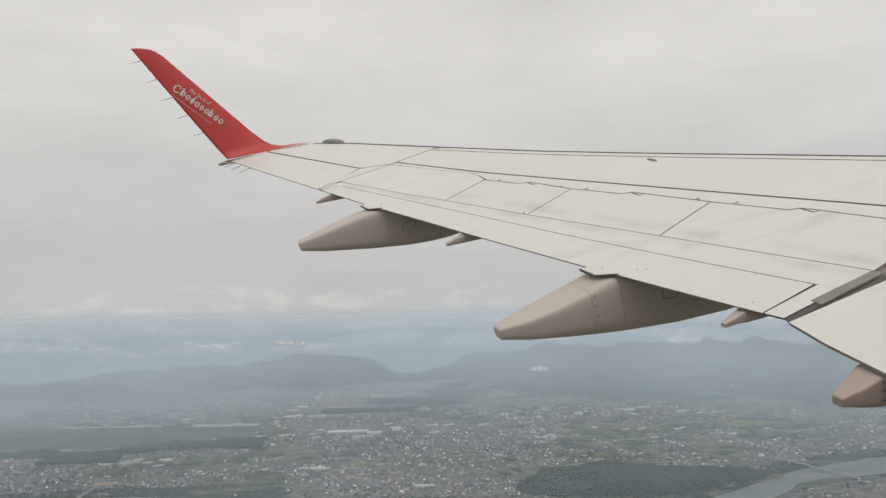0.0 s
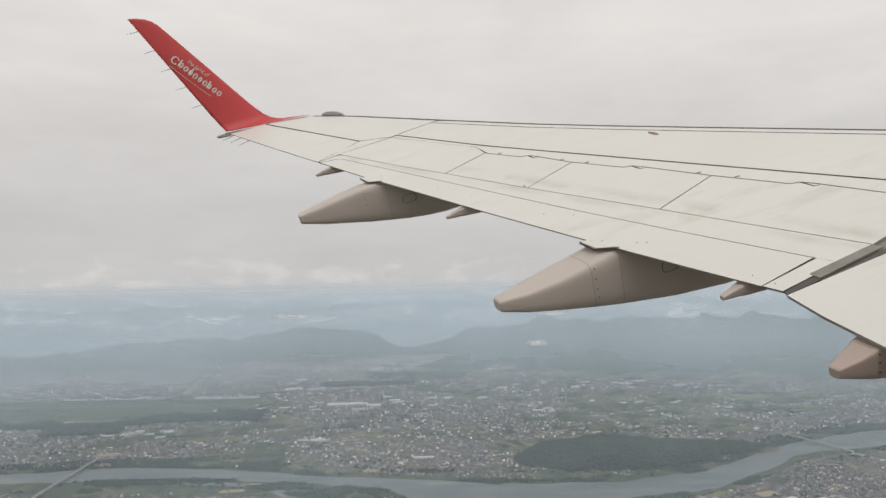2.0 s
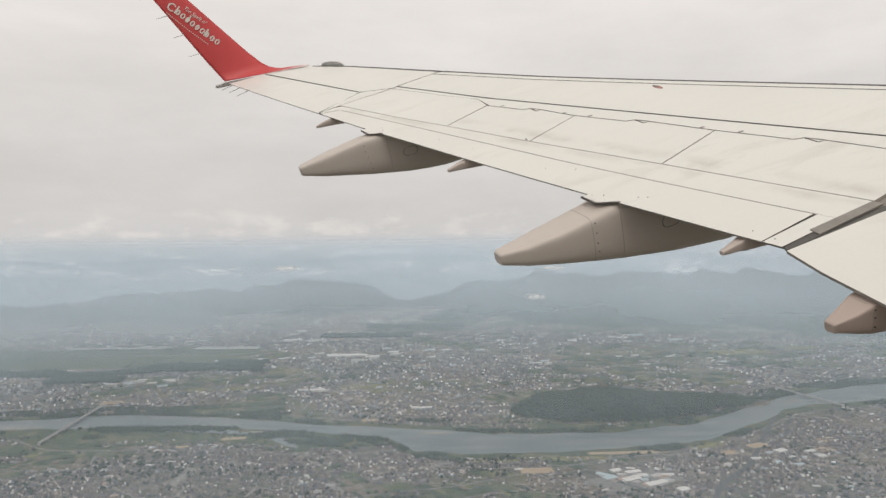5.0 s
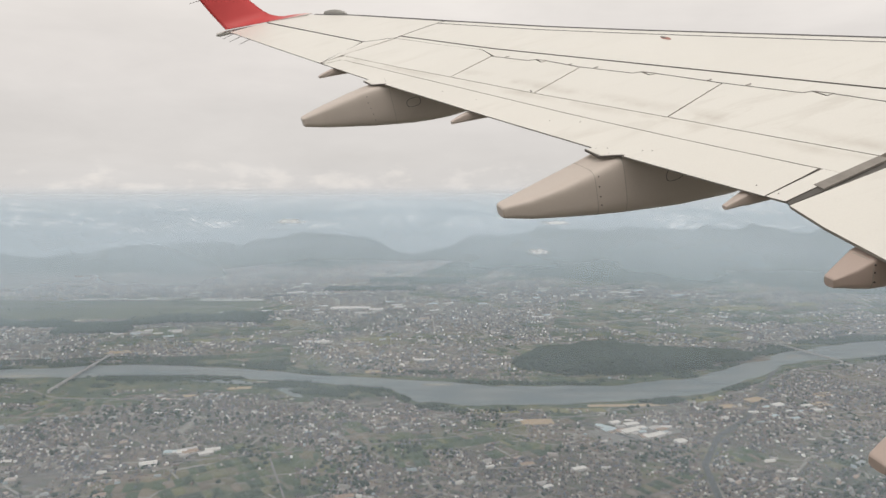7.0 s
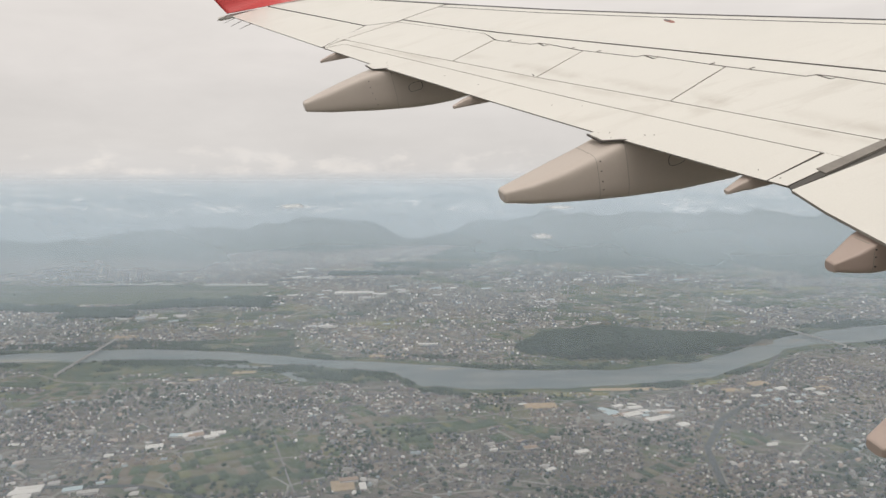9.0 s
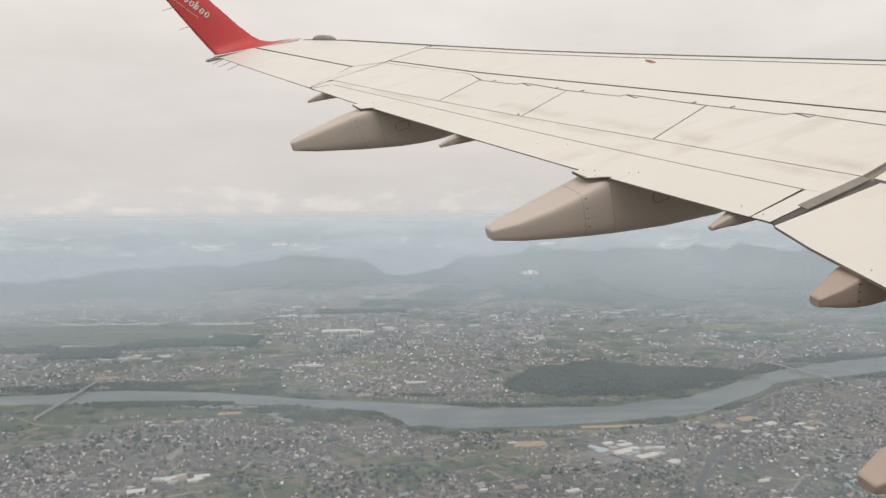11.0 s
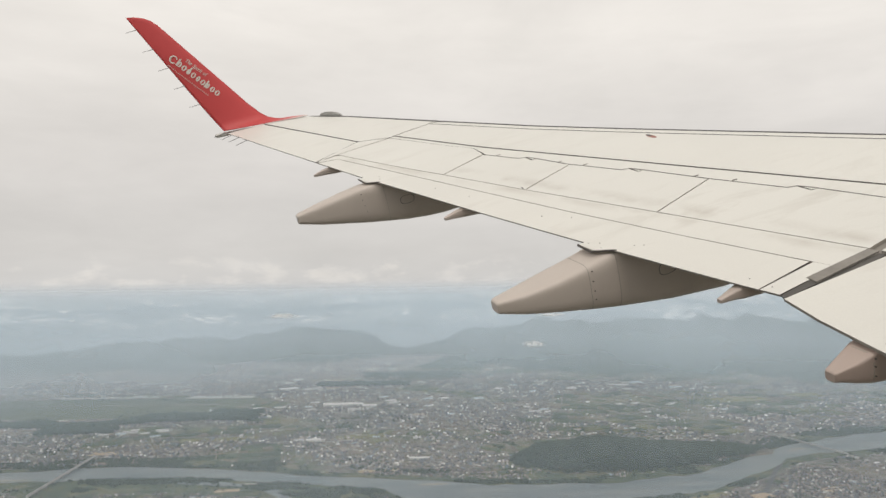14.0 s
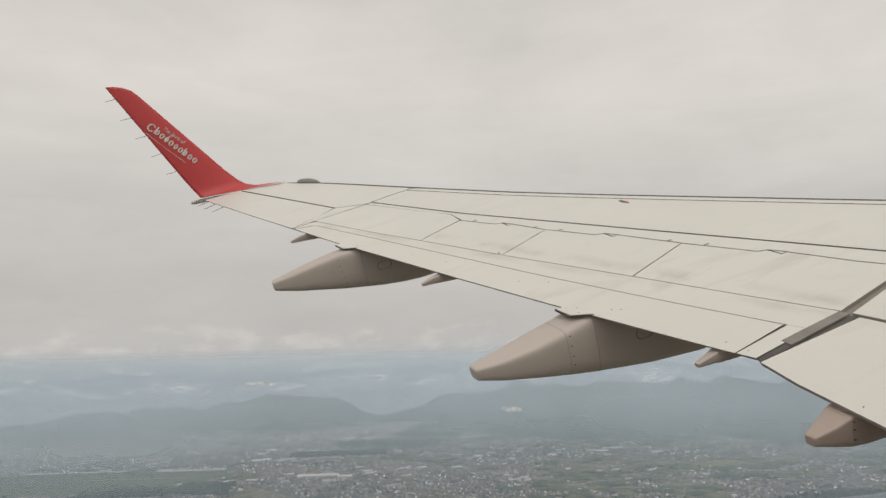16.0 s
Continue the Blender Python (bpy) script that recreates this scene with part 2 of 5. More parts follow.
BLOCKS = ((15.0, 9.0), (30.0, 17.0))


def zone_of(x, y):
    return np.floor(fbm(x / 120, y / 120, 18, 2) * 9).astype(int) % 3


def farmed(x, y):
    """How much of the land round a place is crop fields."""
    base = 0.80 * smooth(0.50, 0.64, fbm(x / 105, y / 80, 21, 4))
    for cx, cy, a, c, k in ((-82, 285, 62, 42, 0.85), (-12, 318, 34, 26, 0.5), (38, 334, 30, 20, 0.6), (190, 590, 110, 70, 0.75), (330, 720, 120, 60, 0.6), (-180, 590, 130, 34, 0.6), (10, 560, 80, 30, 0.5)):
        base = np.maximum(base, k * (1 - smooth(0.5, 1.0, ((x - cx) / a) ** 2 + ((y - cy) / c) ** 2)))
    for cx, cy, a, c in ((110, 332, 48, 26), (210, 350, 90, 60), (-330, 900, 260, 110), (-20, 700, 120, 70), (-150, 330, 60, 60)):
        base = base * smooth(0.6, 1.3, ((x - cx) / a) ** 2 + ((y - cy) / c) ** 2)
    return base


def block_of(x, y, k, size):
    """The block that holds a place in the grid of one direction: its numbers and its middle."""
    c, s = math.cos(TURNS[k]), math.sin(TURNS[k])
    bu, bv = np.floor((x * c + y * s) / size[0]).astype(np.int64), np.floor((y * c - x * s) / size[1]).astype(np.int64)
    u, v = (bu + 0.5) * size[0], (bv + 0.5) * size[1]
    return bu, bv, u * c - v * s, u * s + v * c


def is_field(x, y):
    out, zone = np.zeros(x.shape, bool), zone_of(x, y)
    for far, size in enumerate(BLOCKS):
        for k in range(3):
            bu, bv, cx, cy = block_of(x, y, k, size)
            out |= (zone == k) & ((y > 455) == bool(far)) & (dice(bu, bv, 40 + k + 3 * far) < farmed(cx, cy))
    return out


def build_ground():
    rad = np.concatenate([[5, 40, 90, 130, 165], np.geomspace(190, RIM, 330)])
    ang = np.concatenate([np.linspace(-52, 52, 330), np.linspace(58, 302, 42)])
    aa, rr = np.meshgrid(np.radians(ang), rad)
    X, Y = rr * np.sin(aa), rr * np.cos(aa)
    Z = height(X, Y)
    nr, na = X.shape
    verts = np.stack([X, Y, Z], -1).reshape(-1, 3)
    faces = [(i * na + j, i * na + (j + 1) % na, (i + 1) * na + (j + 1) % na, (i + 1) * na + j) for i in range(nr - 1) for j in range(na)]
    faces.append(tuple(range(na - 1, -1, -1))[::-1])
    m, n, b, pos = material("farmland_and_town_ground")
    warp = n.mapping(pos, (1, 1, 1), (0, 0, radians(24)))
    cells = n.voronoi(n.mapping(warp, (1.0, 1.9, 1.0)), 0.075)
    cells.distance = "CHEBYCHEV"
    fieldc = n.ramp(cells.outputs["Color"], [(0.0, (0.042, 0.062, 0.034)), (0.3, (0.066, 0.085, 0.046)), (0.5, (0.10, 0.105, 0.062)),
                                             (0.7, (0.15, 0.135, 0.10)), (1.0, (0.065, 0.068, 0.046))])
    small = n.voronoi(n.mapping(warp, (1.0, 1.3, 1.0)), 0.26)
    town = n.ramp(small.outputs["Color"], [(0.0, (0.065, 0.066, 0.066)), (0.35, (0.132, 0.116, 0.104)), (0.55, (0.052, 0.066, 0.042)), (0.8, (0.18, 0.157, 0.14)), (1.0, (0.10, 0.092, 0.088))])
    use = n.t.nodes.new("ShaderNodeAttribute")
    use.attribute_name = "crops"
    col = n.mix(n.ramp(use.outputs["Fac"], [(0.15, 0.0), (0.55, 1.0)]), town, fieldc)
    # broad tracts of moister and drier soil
    tract = n.noise(pos, 0.013, 5, 0.6)
    col = n.mix(1.0, col, n.ramp(tract, [(0.36, (0.72, 0.80, 0.74)), (0.5, (1.0, 1.0, 1.0)), (0.64, (1.28, 1.16, 1.02))]), "MULTIPLY")
    edge = n.voronoi(n.mapping(warp, (1.0, 1.5, 1.0)), 0.028, "DISTANCE_TO_EDGE").outputs[0]
    col = n.mix(n.ramp(edge, [(0.0, 1.0), (0.012, 0.7), (0.022, 0.0)]), col, (0.24, 0.23, 0.215))
    sepg = n.t.nodes.new("ShaderNodeSeparateXYZ")
    n.link(pos, sepg.inputs[0])
    wood = n.ramp(n.math("MULTIPLY_ADD", tract, 0.2, n.math("MULTIPLY", sepg.outputs[2], 0.1)), [(0.22, 0.0), (0.45, 1.0)])
    grain = n.noise(pos, 0.16, 5, 0.65)
    forest = n.ramp(grain, [(0.3, (0.018, 0.034, 0.022)), (0.55, (0.034, 0.052, 0.030)), (0.72, (0.060, 0.075, 0.042))])
    col = n.mix(wood, col, forest)
    n.put(b.inputs["Base Color"], col)
    b.inputs["Roughness"].default_value = 0.95
    g = mesh_ob("ground", verts, faces, m)
    g.data.attributes.new("crops", "FLOAT", "POINT").data.foreach_set("value", farmed(X, Y).reshape(-1).astype(np.float32))
    return tagged(g, "hazy plain of fields and towns rising to wooded hills", "ground", kind="structure")


ground = build_ground()


def build_river():
    xs = np.linspace(-690, 690, 320)
    near, farb = bank(xs)
    near = near + 4 * (fbm(xs / 16, xs * 0, 71) - 0.5) * 2
    farb = farb + 4 * (fbm(xs / 16, xs * 0 + 9, 72) - 0.5) * 2
    m, n, b, pos = material("grey_river_water")
    n.put(b.inputs["Base Color"], n.mix(n.ramp(n.noise(n.mapping(pos, (0.4, 1.6, 1.0)), 0.05, 5, 0.6), [(0.35, 0.0), (0.65, 1.0)]), (0.09, 0.12, 0.135), (0.17, 0.19, 0.19)))
    b.inputs["Roughness"].default_value = 0.42
    b.inputs["IOR"].default_value = 1.22
    n.put(b.inputs["Normal"], n.bump(n.noise(pos, 1.2, 3), 0.25, 0.2))
    v = [(x, y, 0.25) for x, a, c in zip(xs, near, farb) for y in (a, c)]
    f = [(2 * i, 2 * i + 2, 2 * i + 3, 2 * i + 1) for i in range(len(xs) - 1)]
    tagged(mesh_ob("water", v, f, m), "broad grey river bending between wooded banks", "river", kind="structure")
    # side channel behind the low island: x, middle, width
    side = np.array(((-190, 446, 2), (-165, 443, 9), (-140, 439, 7), (-118, 434, 9), (-104, 430, 3.5), (-92, 424, 3.5), (-80, 414, 10), (-72, 405, 9), (-66, 398, 2)))
    sx = np.linspace(-190, -66, 90)
    cy = np.interp(sx, side[:, 0], side[:, 1])
    wd = np.interp(sx, side[:, 0], side[:, 2]) * (0.6 + 0.8 * fbm(sx / 7, sx * 0, 77))
    v = [(x, y + k * d, 0.27) for x, y, d in zip(sx, cy, wd) for k in (-0.5, 0.5)]
    f = [(2 * i, 2 * i + 2, 2 * i + 3, 2 * i + 1) for i in range(len(sx) - 1)]
    tagged(mesh_ob("side_channel_water", v, f, m), "narrow side channel of the river", "river", kind="structure")
    # dark flat meadows along both banks
    m3, n3, b3, pos3 = material("dark_riverside_meadow")
    k3 = n3.noise(pos3, 0.06, 6, 0.68)
    n3.put(b3.inputs["Base Color"], n3.ramp(k3, [(0.3, (0.030, 0.048, 0.030)), (0.50, (0.050, 0.072, 0.038)), (0.60, (0.115, 0.115, 0.060)), (0.68, (0.062, 0.08, 0.042)), (0.78, (0.17, 0.145, 0.10))]))
    b3.inputs["Roughness"].default_value = 0.95
    for edge_, sign, deep, sd in ((near, -1, 12, 81), (farb, 1, 17, 84)):
        wide = (30 * smooth(-300, -215, xs) * (1 - smooth(-60, 0, xs))) if sign < 0 else 10 * smooth(20, 60, xs) * (1 - smooth(200, 250, xs))
        outer = edge_ + sign * (3 + deep * fbm(xs / 45, xs * 0, sd, 3) ** 1.3 * 1.6 + wide * (0.7 + 0.6 * fbm(xs / 30, xs * 0, sd + 3, 3)))
        v = [(x, y, 0.17) for x, a, c in zip(xs, edge_, outer) for y in (a - sign * 3, c)]
        f = [(2 * i, 2 * i + 2, 2 * i + 3, 2 * i + 1) for i in range(len(xs) - 1)]
        tagged(mesh_ob("riverside_meadow", v, f, m3), "dark green flat meadow along the river", "meadow", kind="structure")
    # shoals
    m2 = plain("pale_river_gravel", (0.32, 0.30, 0.26), 0.9, var=0.3, scale=0.4)
    for cx, cy, a, c in ((-262, 452, 26, 1.6), (14, 422, 10, 2.0), (280, 488, 6, 1.5), (-150, 447, 16, 1.2), (-96, 432, 7, 1.6), (272, 482, 4, 1.0)):
        bm = bmesh.new()
        ring = [bm.verts.new((cx + a * math.cos(k / 24 * math.tau) * (1 + 0.2 * math.sin(3 * k)), cy + c * math.sin(k / 24 * math.tau), 0.28)) for k in range(24)]
        top = [bm.verts.new((cx + (q.co.x - cx) * 0.7, cy + (q.co.y - cy) * 0.6, 0.5)) for q in ring]
        for k in range(24):
            bm.faces.new((ring[k], ring[(k + 1) % 24], top[(k + 1) % 24], top[k]))
        bm.faces.new(top)
        tagged(part("gravel_bar", bm, m2, None), "pale gravel bar in the river", "gravel bar", kind="structure")


build_river()


# ------------------------------------------------------------------ town houses and fields, joined
def island_material(name, stops, rough=0.8):
    m = bpy.data.materials.new(name)
    m.use_nodes = True
    n = Nodes(m.node_tree)
    b = m.node_tree.nodes["Principled BSDF"]
    geo = m.node_tree.nodes.new("ShaderNodeNewGeometry")
    n.put(b.inputs["Base Color"], n.ramp(geo.outputs["Random Per Island"], stops))
    b.inputs["Roughness"].default_value = rough
    return m


def roofs(name, cx, cy, ang, lx, ly, hh, mat, label, ridge=True, category="houses"):
    """Many small houses with walls and a pitched roof in one mesh."""
    k = len(cx)
    c, s = np.cos(ang), np.sin(ang)
    base = np.array([(-1, -1, 0), (1, -1, 0), (1, 1, 0), (-1, 1, 0), (-1, -1, 1), (1, -1, 1), (1, 1, 1), (-1, 1, 1), (-0.9, 0, 1.5), (0.9, 0, 1.5)], float)
    if not ridge:
        base[8:, 2] = 1.06
    p = np.empty((k, 10, 3))
    dx, dy = base[:, 0] * lx[:, None] / 2, base[:, 1] * ly[:, None] / 2
    p[..., 0] = cx[:, None] + dx * c[:, None] - dy * s[:, None]
    p[..., 1] = cy[:, None] + dx * s[:, None] + dy * c[:, None]
    p[..., 2] = base[:, 2] * hh[:, None] + height(cx, cy)[:, None]
    quads = np.array([(0, 1, 5, 4), (1, 2, 6, 5), (2, 3, 7, 6), (3, 0, 4, 7), (4, 5, 9, 8), (6, 7, 8, 9)])
    tris = np.array([(5, 6, 9), (7, 4, 8)])
    off = (np.arange(k) * 10)[:, None, None]
    q, t = (quads[None] + off).reshape(-1, 4), (tris[None] + off).reshape(-1, 3)
    me = bpy.data.meshes.new(name)
    me.vertices.add(k * 10)
    me.vertices.foreach_set("co", p.reshape(-1))
    loops = np.concatenate([q.reshape(-1), t.reshape(-1)]).astype(np.int32)
    start = np.concatenate([np.arange(len(q)) * 4, len(q) * 4 + np.arange(len(t)) * 3]).astype(np.int32)
    me.loops.add(len(loops))
    me.loops.foreach_set("vertex_index", loops)
    me.polygons.add(len(start))
    me.polygons.foreach_set("loop_start", start)
    me.update(calc_edges=True)
    me.materials.append(mat)
    return tagged(new(name, me), label, category, kind="stuff")


rng = np.random.default_rng(4)


def scatter(count, y0, y1, power):
    """Points over the view's wedge of land, denser near at hand."""
    y = y0 * (y1 / y0) ** (rng.random(count) ** power)
    x = (rng.random(count) * 2 - 1) * (0.86 * y + 40)
    return x, y


MAIN_ROADS = (((118, 250), (128, 290), (150, 325), (178, 352), (202, 388), (232, 432), (254, 462)), ((-190, 232), (-150, 262), (-112, 262), (-84, 252), (-52, 226)), ((86, 352), (96, 336), (112, 318), (128, 306)),
              ((240, 560), (268, 620), (292, 690)), ((190, 545), (214, 610), (236, 690)))


def clear_of(x, y, line, gap):
    """True where a place keeps that distance from a bent line."""
    ok = np.ones(x.shape, bool)
    for (ax, ay), (bx, by) in zip(line, line[1:]):
        t = np.clip(((x - ax) * (bx - ax) + (y - ay) * (by - ay)) / ((bx - ax) ** 2 + (by - ay) ** 2), 0, 1)
        ok &= np.hypot(x - ax - t * (bx - ax), y - ay - t * (by - ay)) > gap
    return ok


def free(x, y):
    airfield = (x < -160) & (x > -560) & (y > 655) & (y < 775)
    a, c = bank(x)
    island = (x > -235) & (x < -20) & (y > a - 30) & (y < a)
    yards = np.zeros(x.shape, bool)
    for cx, cy, p, q in ((110, 333, 24, 13), (64, 350, 10, 5), (-30, 259, 6, 6), (198, 384, 7, 4.5), (-134, 404, 4.5, 3)):
        yards |= ((x - cx) / p) ** 2 + ((y - cy) / q) ** 2 < 1
    for line, gap in zip(MAIN_ROADS, (2.6, 2.6, 2.0, 1.2, 1.2)):
        yards |= ~clear_of(x, y, line, gap)
    return ~yards & ~in_water(x, y, 9) & (wooded_hill(x, y) < 0.05) & (height(x, y) < 4) & ~airfield & ~island


def plots():
    """The crop fields: each farmed block split into strips."""
    out = []
    for far, size in enumerate(BLOCKS):
        for k in range(3):
            x, y = np.meshgrid(np.arange(-1050, 1050, 3.0 + 3 * far), np.arange(200, 455, 3.0) if not far else np.arange(455, 1120, 6.0))
            bu, bv, cx, cy = block_of(x.ravel(), y.ravel(), k, size)
            _, first = np.unique(bu * 100003 + bv, return_index=True)
            bu, bv, cx, cy = bu[first], bv[first], cx[first], cy[first]
            ok = (zone_of(cx, cy) == k) & (dice(bu, bv, 40 + k + 3 * far) < farmed(cx, cy)) & ((cy > 455) == bool(far)) & free(cx, cy) & ~in_water(cx, cy, 16) & (np.abs(cx) < 0.86 * cy + 40)
            c, s = math.cos(TURNS[k]), math.sin(TURNS[k])
            for x0, y0, d in zip(cx[ok], cy[ok], dice(bu, bv, 91)[ok]):
                n = 2 + int(d * 4)
                for i in range(n):
                    if rng.random() < 0.9:
                        u = ((i + 0.5) / n - 0.5) * size[0]
                        out.append((x0 + u * c, y0 + u * s, TURNS[k], size[0] / n * (0.86 + 0.1 * rng.random()), size[1] * (0.80 + 0.14 * rng.random())))
    return np.array(out)


CROPS = island_material("crop_fields", [(0.0, (0.030, 0.048, 0.026)), (0.25, (0.042, 0.066, 0.034)), (0.48, (0.060, 0.088, 0.044)), (0.66, (0.085, 0.105, 0.052)), (0.76, (0.14, 0.145, 0.068)), (0.86, (0.115, 0.10, 0.075)), (1.0, (0.18, 0.15, 0.115))], 0.95)
P = plots()
roofs("crop_fields", P[:, 0], P[:, 1], P[:, 2], P[:, 3], P[:, 4], np.full(len(P), 0.10) + 0.06 * rng.random(len(P)), CROPS, "patchwork of green, olive and tan crop fields", False, "fields")

ROOFS = island_material("town_roofs_and_walls", [(0.0, (0.040, 0.040, 0.044)), (0.25, (0.098, 0.092, 0.098)), (0.42, (0.165, 0.115, 0.092)), (0.50, (0.095, 0.115, 0.15)),
                                                (0.66, (0.19, 0.165, 0.148)), (0.84, (0.27, 0.235, 0.21)), (0.95, (0.36, 0.335, 0.31)), (1.0, (0.62, 0.60, 0.57))])
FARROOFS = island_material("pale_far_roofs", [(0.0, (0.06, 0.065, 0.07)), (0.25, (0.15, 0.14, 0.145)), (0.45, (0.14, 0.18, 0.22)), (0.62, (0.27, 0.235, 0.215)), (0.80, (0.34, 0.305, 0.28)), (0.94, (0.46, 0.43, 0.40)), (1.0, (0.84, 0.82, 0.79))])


def street_grid(y0, y1, du, dv, angle):
    """Plots in rows between straight streets, turned by an angle."""
    c, s = math.cos(angle), math.sin(angle)
    r = y1 * 1.35
    iu, iv = np.meshgrid(np.arange(int(-r / du), int(r / du)), np.arange(int(-r / dv), int(r / dv)))
    ok = (iu % 8 != 0) & (iv % 3 != 0)
    iu, iv = iu[ok], iv[ok]
    u, v = iu * du + (rng.random(len(iu)) - 0.5) * 0.6 * du, iv * dv + (rng.random(len(iv)) - 0.5) * 0.4 * dv
    x, y = u * c - v * s, u * s + v * c
    keep = (y > y0) & (y < y1) & (np.abs(x) < 0.82 * y + 30)
    return x[keep], y[keep]


def town(name, y0, y1, step, thin, wide, deep, tall, mat, label):
    gx, gy, ga = [], [], []
    for k, a in enumerate(TURNS):
        x, y = street_grid(y0, y1, step, step, a)
        keep = zone_of(x, y) == k
        x, y = x[keep], y[keep]
        gaps = fbm(x / 13, y / 10, 25, 2) > 0.30 + 0.10 * rng.random(len(x))
        dense = rng.random(len(x)) < thin * (0.45 + 0.55 * smooth(0.36, 0.52, fbm(x / 48, y / 40, 27, 3)))
        keep = gaps & dense & free(x, y) & ~(is_field(x, y) & (rng.random(len(x)) < 0.96))
        gx.append(x[keep]), gy.append(y[keep]), ga.append(np.full(keep.sum(), a))
    x, y, turn = np.concatenate(gx), np.concatenate(gy), np.concatenate(ga)
    turn = turn + rng.integers(0, 2, len(x)) * math.pi / 2 + 0.12 * (rng.random(len(x)) - 0.5)
    n = len(x)
    roofs(name, x, y, turn, wide * (0.7 + 0.7 * rng.random(n) ** 2), deep * (0.75 + 0.5 * rng.random(n)), tall * (0.7 + 0.9 * rng.random(n)), mat, label)


town("town_houses", 205, 455, 1.42, 0.95, 1.04, 0.78, 0.46, ROOFS, "dense rows of small grey and brown roofed houses")
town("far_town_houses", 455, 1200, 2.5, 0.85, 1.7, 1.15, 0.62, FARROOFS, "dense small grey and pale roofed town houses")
x, y = scatter(4400, 200, 1200, 0.8)
keep = free(x, y) & (fbm(x / 90, y / 90, 23, 3) > 0.44) & ~is_field(x, y)
x, y = x[keep], y[keep]
turn = np.array(TURNS)[zone_of(x, y)]
BIG = island_material("flat_roofs", [(0.0, (0.16, 0.16, 0.165)), (0.35, (0.34, 0.33, 0.31)), (0.55, (0.26, 0.31, 0.33)), (0.7, (0.36, 0.27, 0.22)), (0.88, (0.46, 0.45, 0.43)), (1.0, (0.70, 0.69, 0.66))])
roofs("flat_roofed_blocks", x, y, turn, 1.3 + 4.0 * rng.random(len(x)) ** 4, 1.0 + 1.8 * rng.random(len(x)) ** 3, 0.5 + 1.0 * rng.random(len(x)) ** 2, BIG,
      "pale flat-roofed blocks and workshops among the houses", False)


# ------------------------------------------------------------------ woods, joined
def clumps(name, cx, cy, size, label, mat):
    base = bmesh.new()
    bmesh.ops.create_icosphere(base, subdivisions=1, radius=1)
    bv = np.array([v.co[:] for v in base.verts])
    bf = np.array([[v.index for v in f.verts] for f in base.faces])
    base.free()
    k, nv = len(cx), len(bv)
    p = bv[None] * (size[:, None, None] * (0.7 + 0.6 * rng.random((k, nv, 1))))
    p[..., 2] *= 0.8
    p[..., 0] += cx[:, None]
    p[..., 1] += cy[:, None]
    p[..., 2] += (height(cx, cy) + size * 0.45)[:, None]
    f = (bf[None] + (np.arange(k) * nv)[:, None, None]).reshape(-1)
    me = bpy.data.meshes.new(name)
    me.vertices.add(k * nv)
    me.vertices.foreach_set("co", p.reshape(-1))
    me.loops.add(len(f))
    me.loops.foreach_set("vertex_index", f.astype(np.int32))
    me.polygons.add(len(f) // 3)
    me.polygons.foreach_set("loop_start", (np.arange(len(f) // 3) * 3).astype(np.int32))
    me.update(calc_edges=True)
    me.materials.append(mat)
    return tagged(new(name, me), label, "trees", kind="stuff")


TREES = island_material("dark_tree_crowns", [(0.0, (0.018, 0.032, 0.020)), (0.5, (0.025, 0.042, 0.026)), (1.0, (0.036, 0.054, 0.032))], 0.95)
x = 150 + 120 * (rng.random(15000) * 2 - 1)
y = 474 + 52 * (rng.random(15000) * 2 - 1)
keep = (wooded_hill(x, y) > 0.03) & ~in_water(x, y, 3)
clumps("hill_woods", x[keep], y[keep], 0.9 + 1.0 * rng.random(keep.sum()), "dense dark woods covering the long riverside hill", TREES)
x = -420 + 900 * rng.random(9000)
side = rng.random(9000) < 0.6
a, c = bank(x)
y = np.where(side, c + 2 + 24 * rng.random(9000) ** 1.5, a - 2 - 10 * rng.random(9000) ** 1.5)
keep = (fbm(x / 35, y / 14, 41, 3) > 0.46)
clumps("riverside_trees", x[keep], y[keep], 0.6 + 1.0 * rng.random(keep.sum()), "dark trees lining both river banks", TREES)
x, y = scatter(30000, 190, 1100, 0.8)
keep = ((fbm(x / 38, y / 24, 51, 3) > 0.64) | ((y < 455) & (fbm(x / 13, y / 10, 53, 3) > 0.68))) & ~in_water(x, y, 4) & (height(x, y) < 6)
clumps("scattered_groves", x[keep], y[keep], 0.45 + 0.8 * rng.random(keep.sum()), "scattered dark groves between fields and houses", TREES)


def strip_road(name, pts, wide, mat, label, z=0.22):
    """A road or runway laid as a thin raised strip along a bent line."""
    v, f = [], []
    for i, p in enumerate(pts):
        a, c = Vector(pts[max(i - 1, 0)]), Vector(pts[min(i + 1, len(pts) - 1)])
        d = (c - a).normalized()
        for k in (-0.5, 0.5):
            q = Vector(p) + Vector((-d.y, d.x)) * wide * k
            v += [(q.x, q.y, z), (q.x, q.y, -0.1)]
    for i in range(len(pts) - 1):
        o = 4 * i
        f += [(o, o + 4, o + 6, o + 2), (o, o + 1, o + 5, o + 4), (o + 2, o + 6, o + 7, o + 3)]
    return tagged(mesh_ob(name, v, f, mat), label, "road", kind="structure")


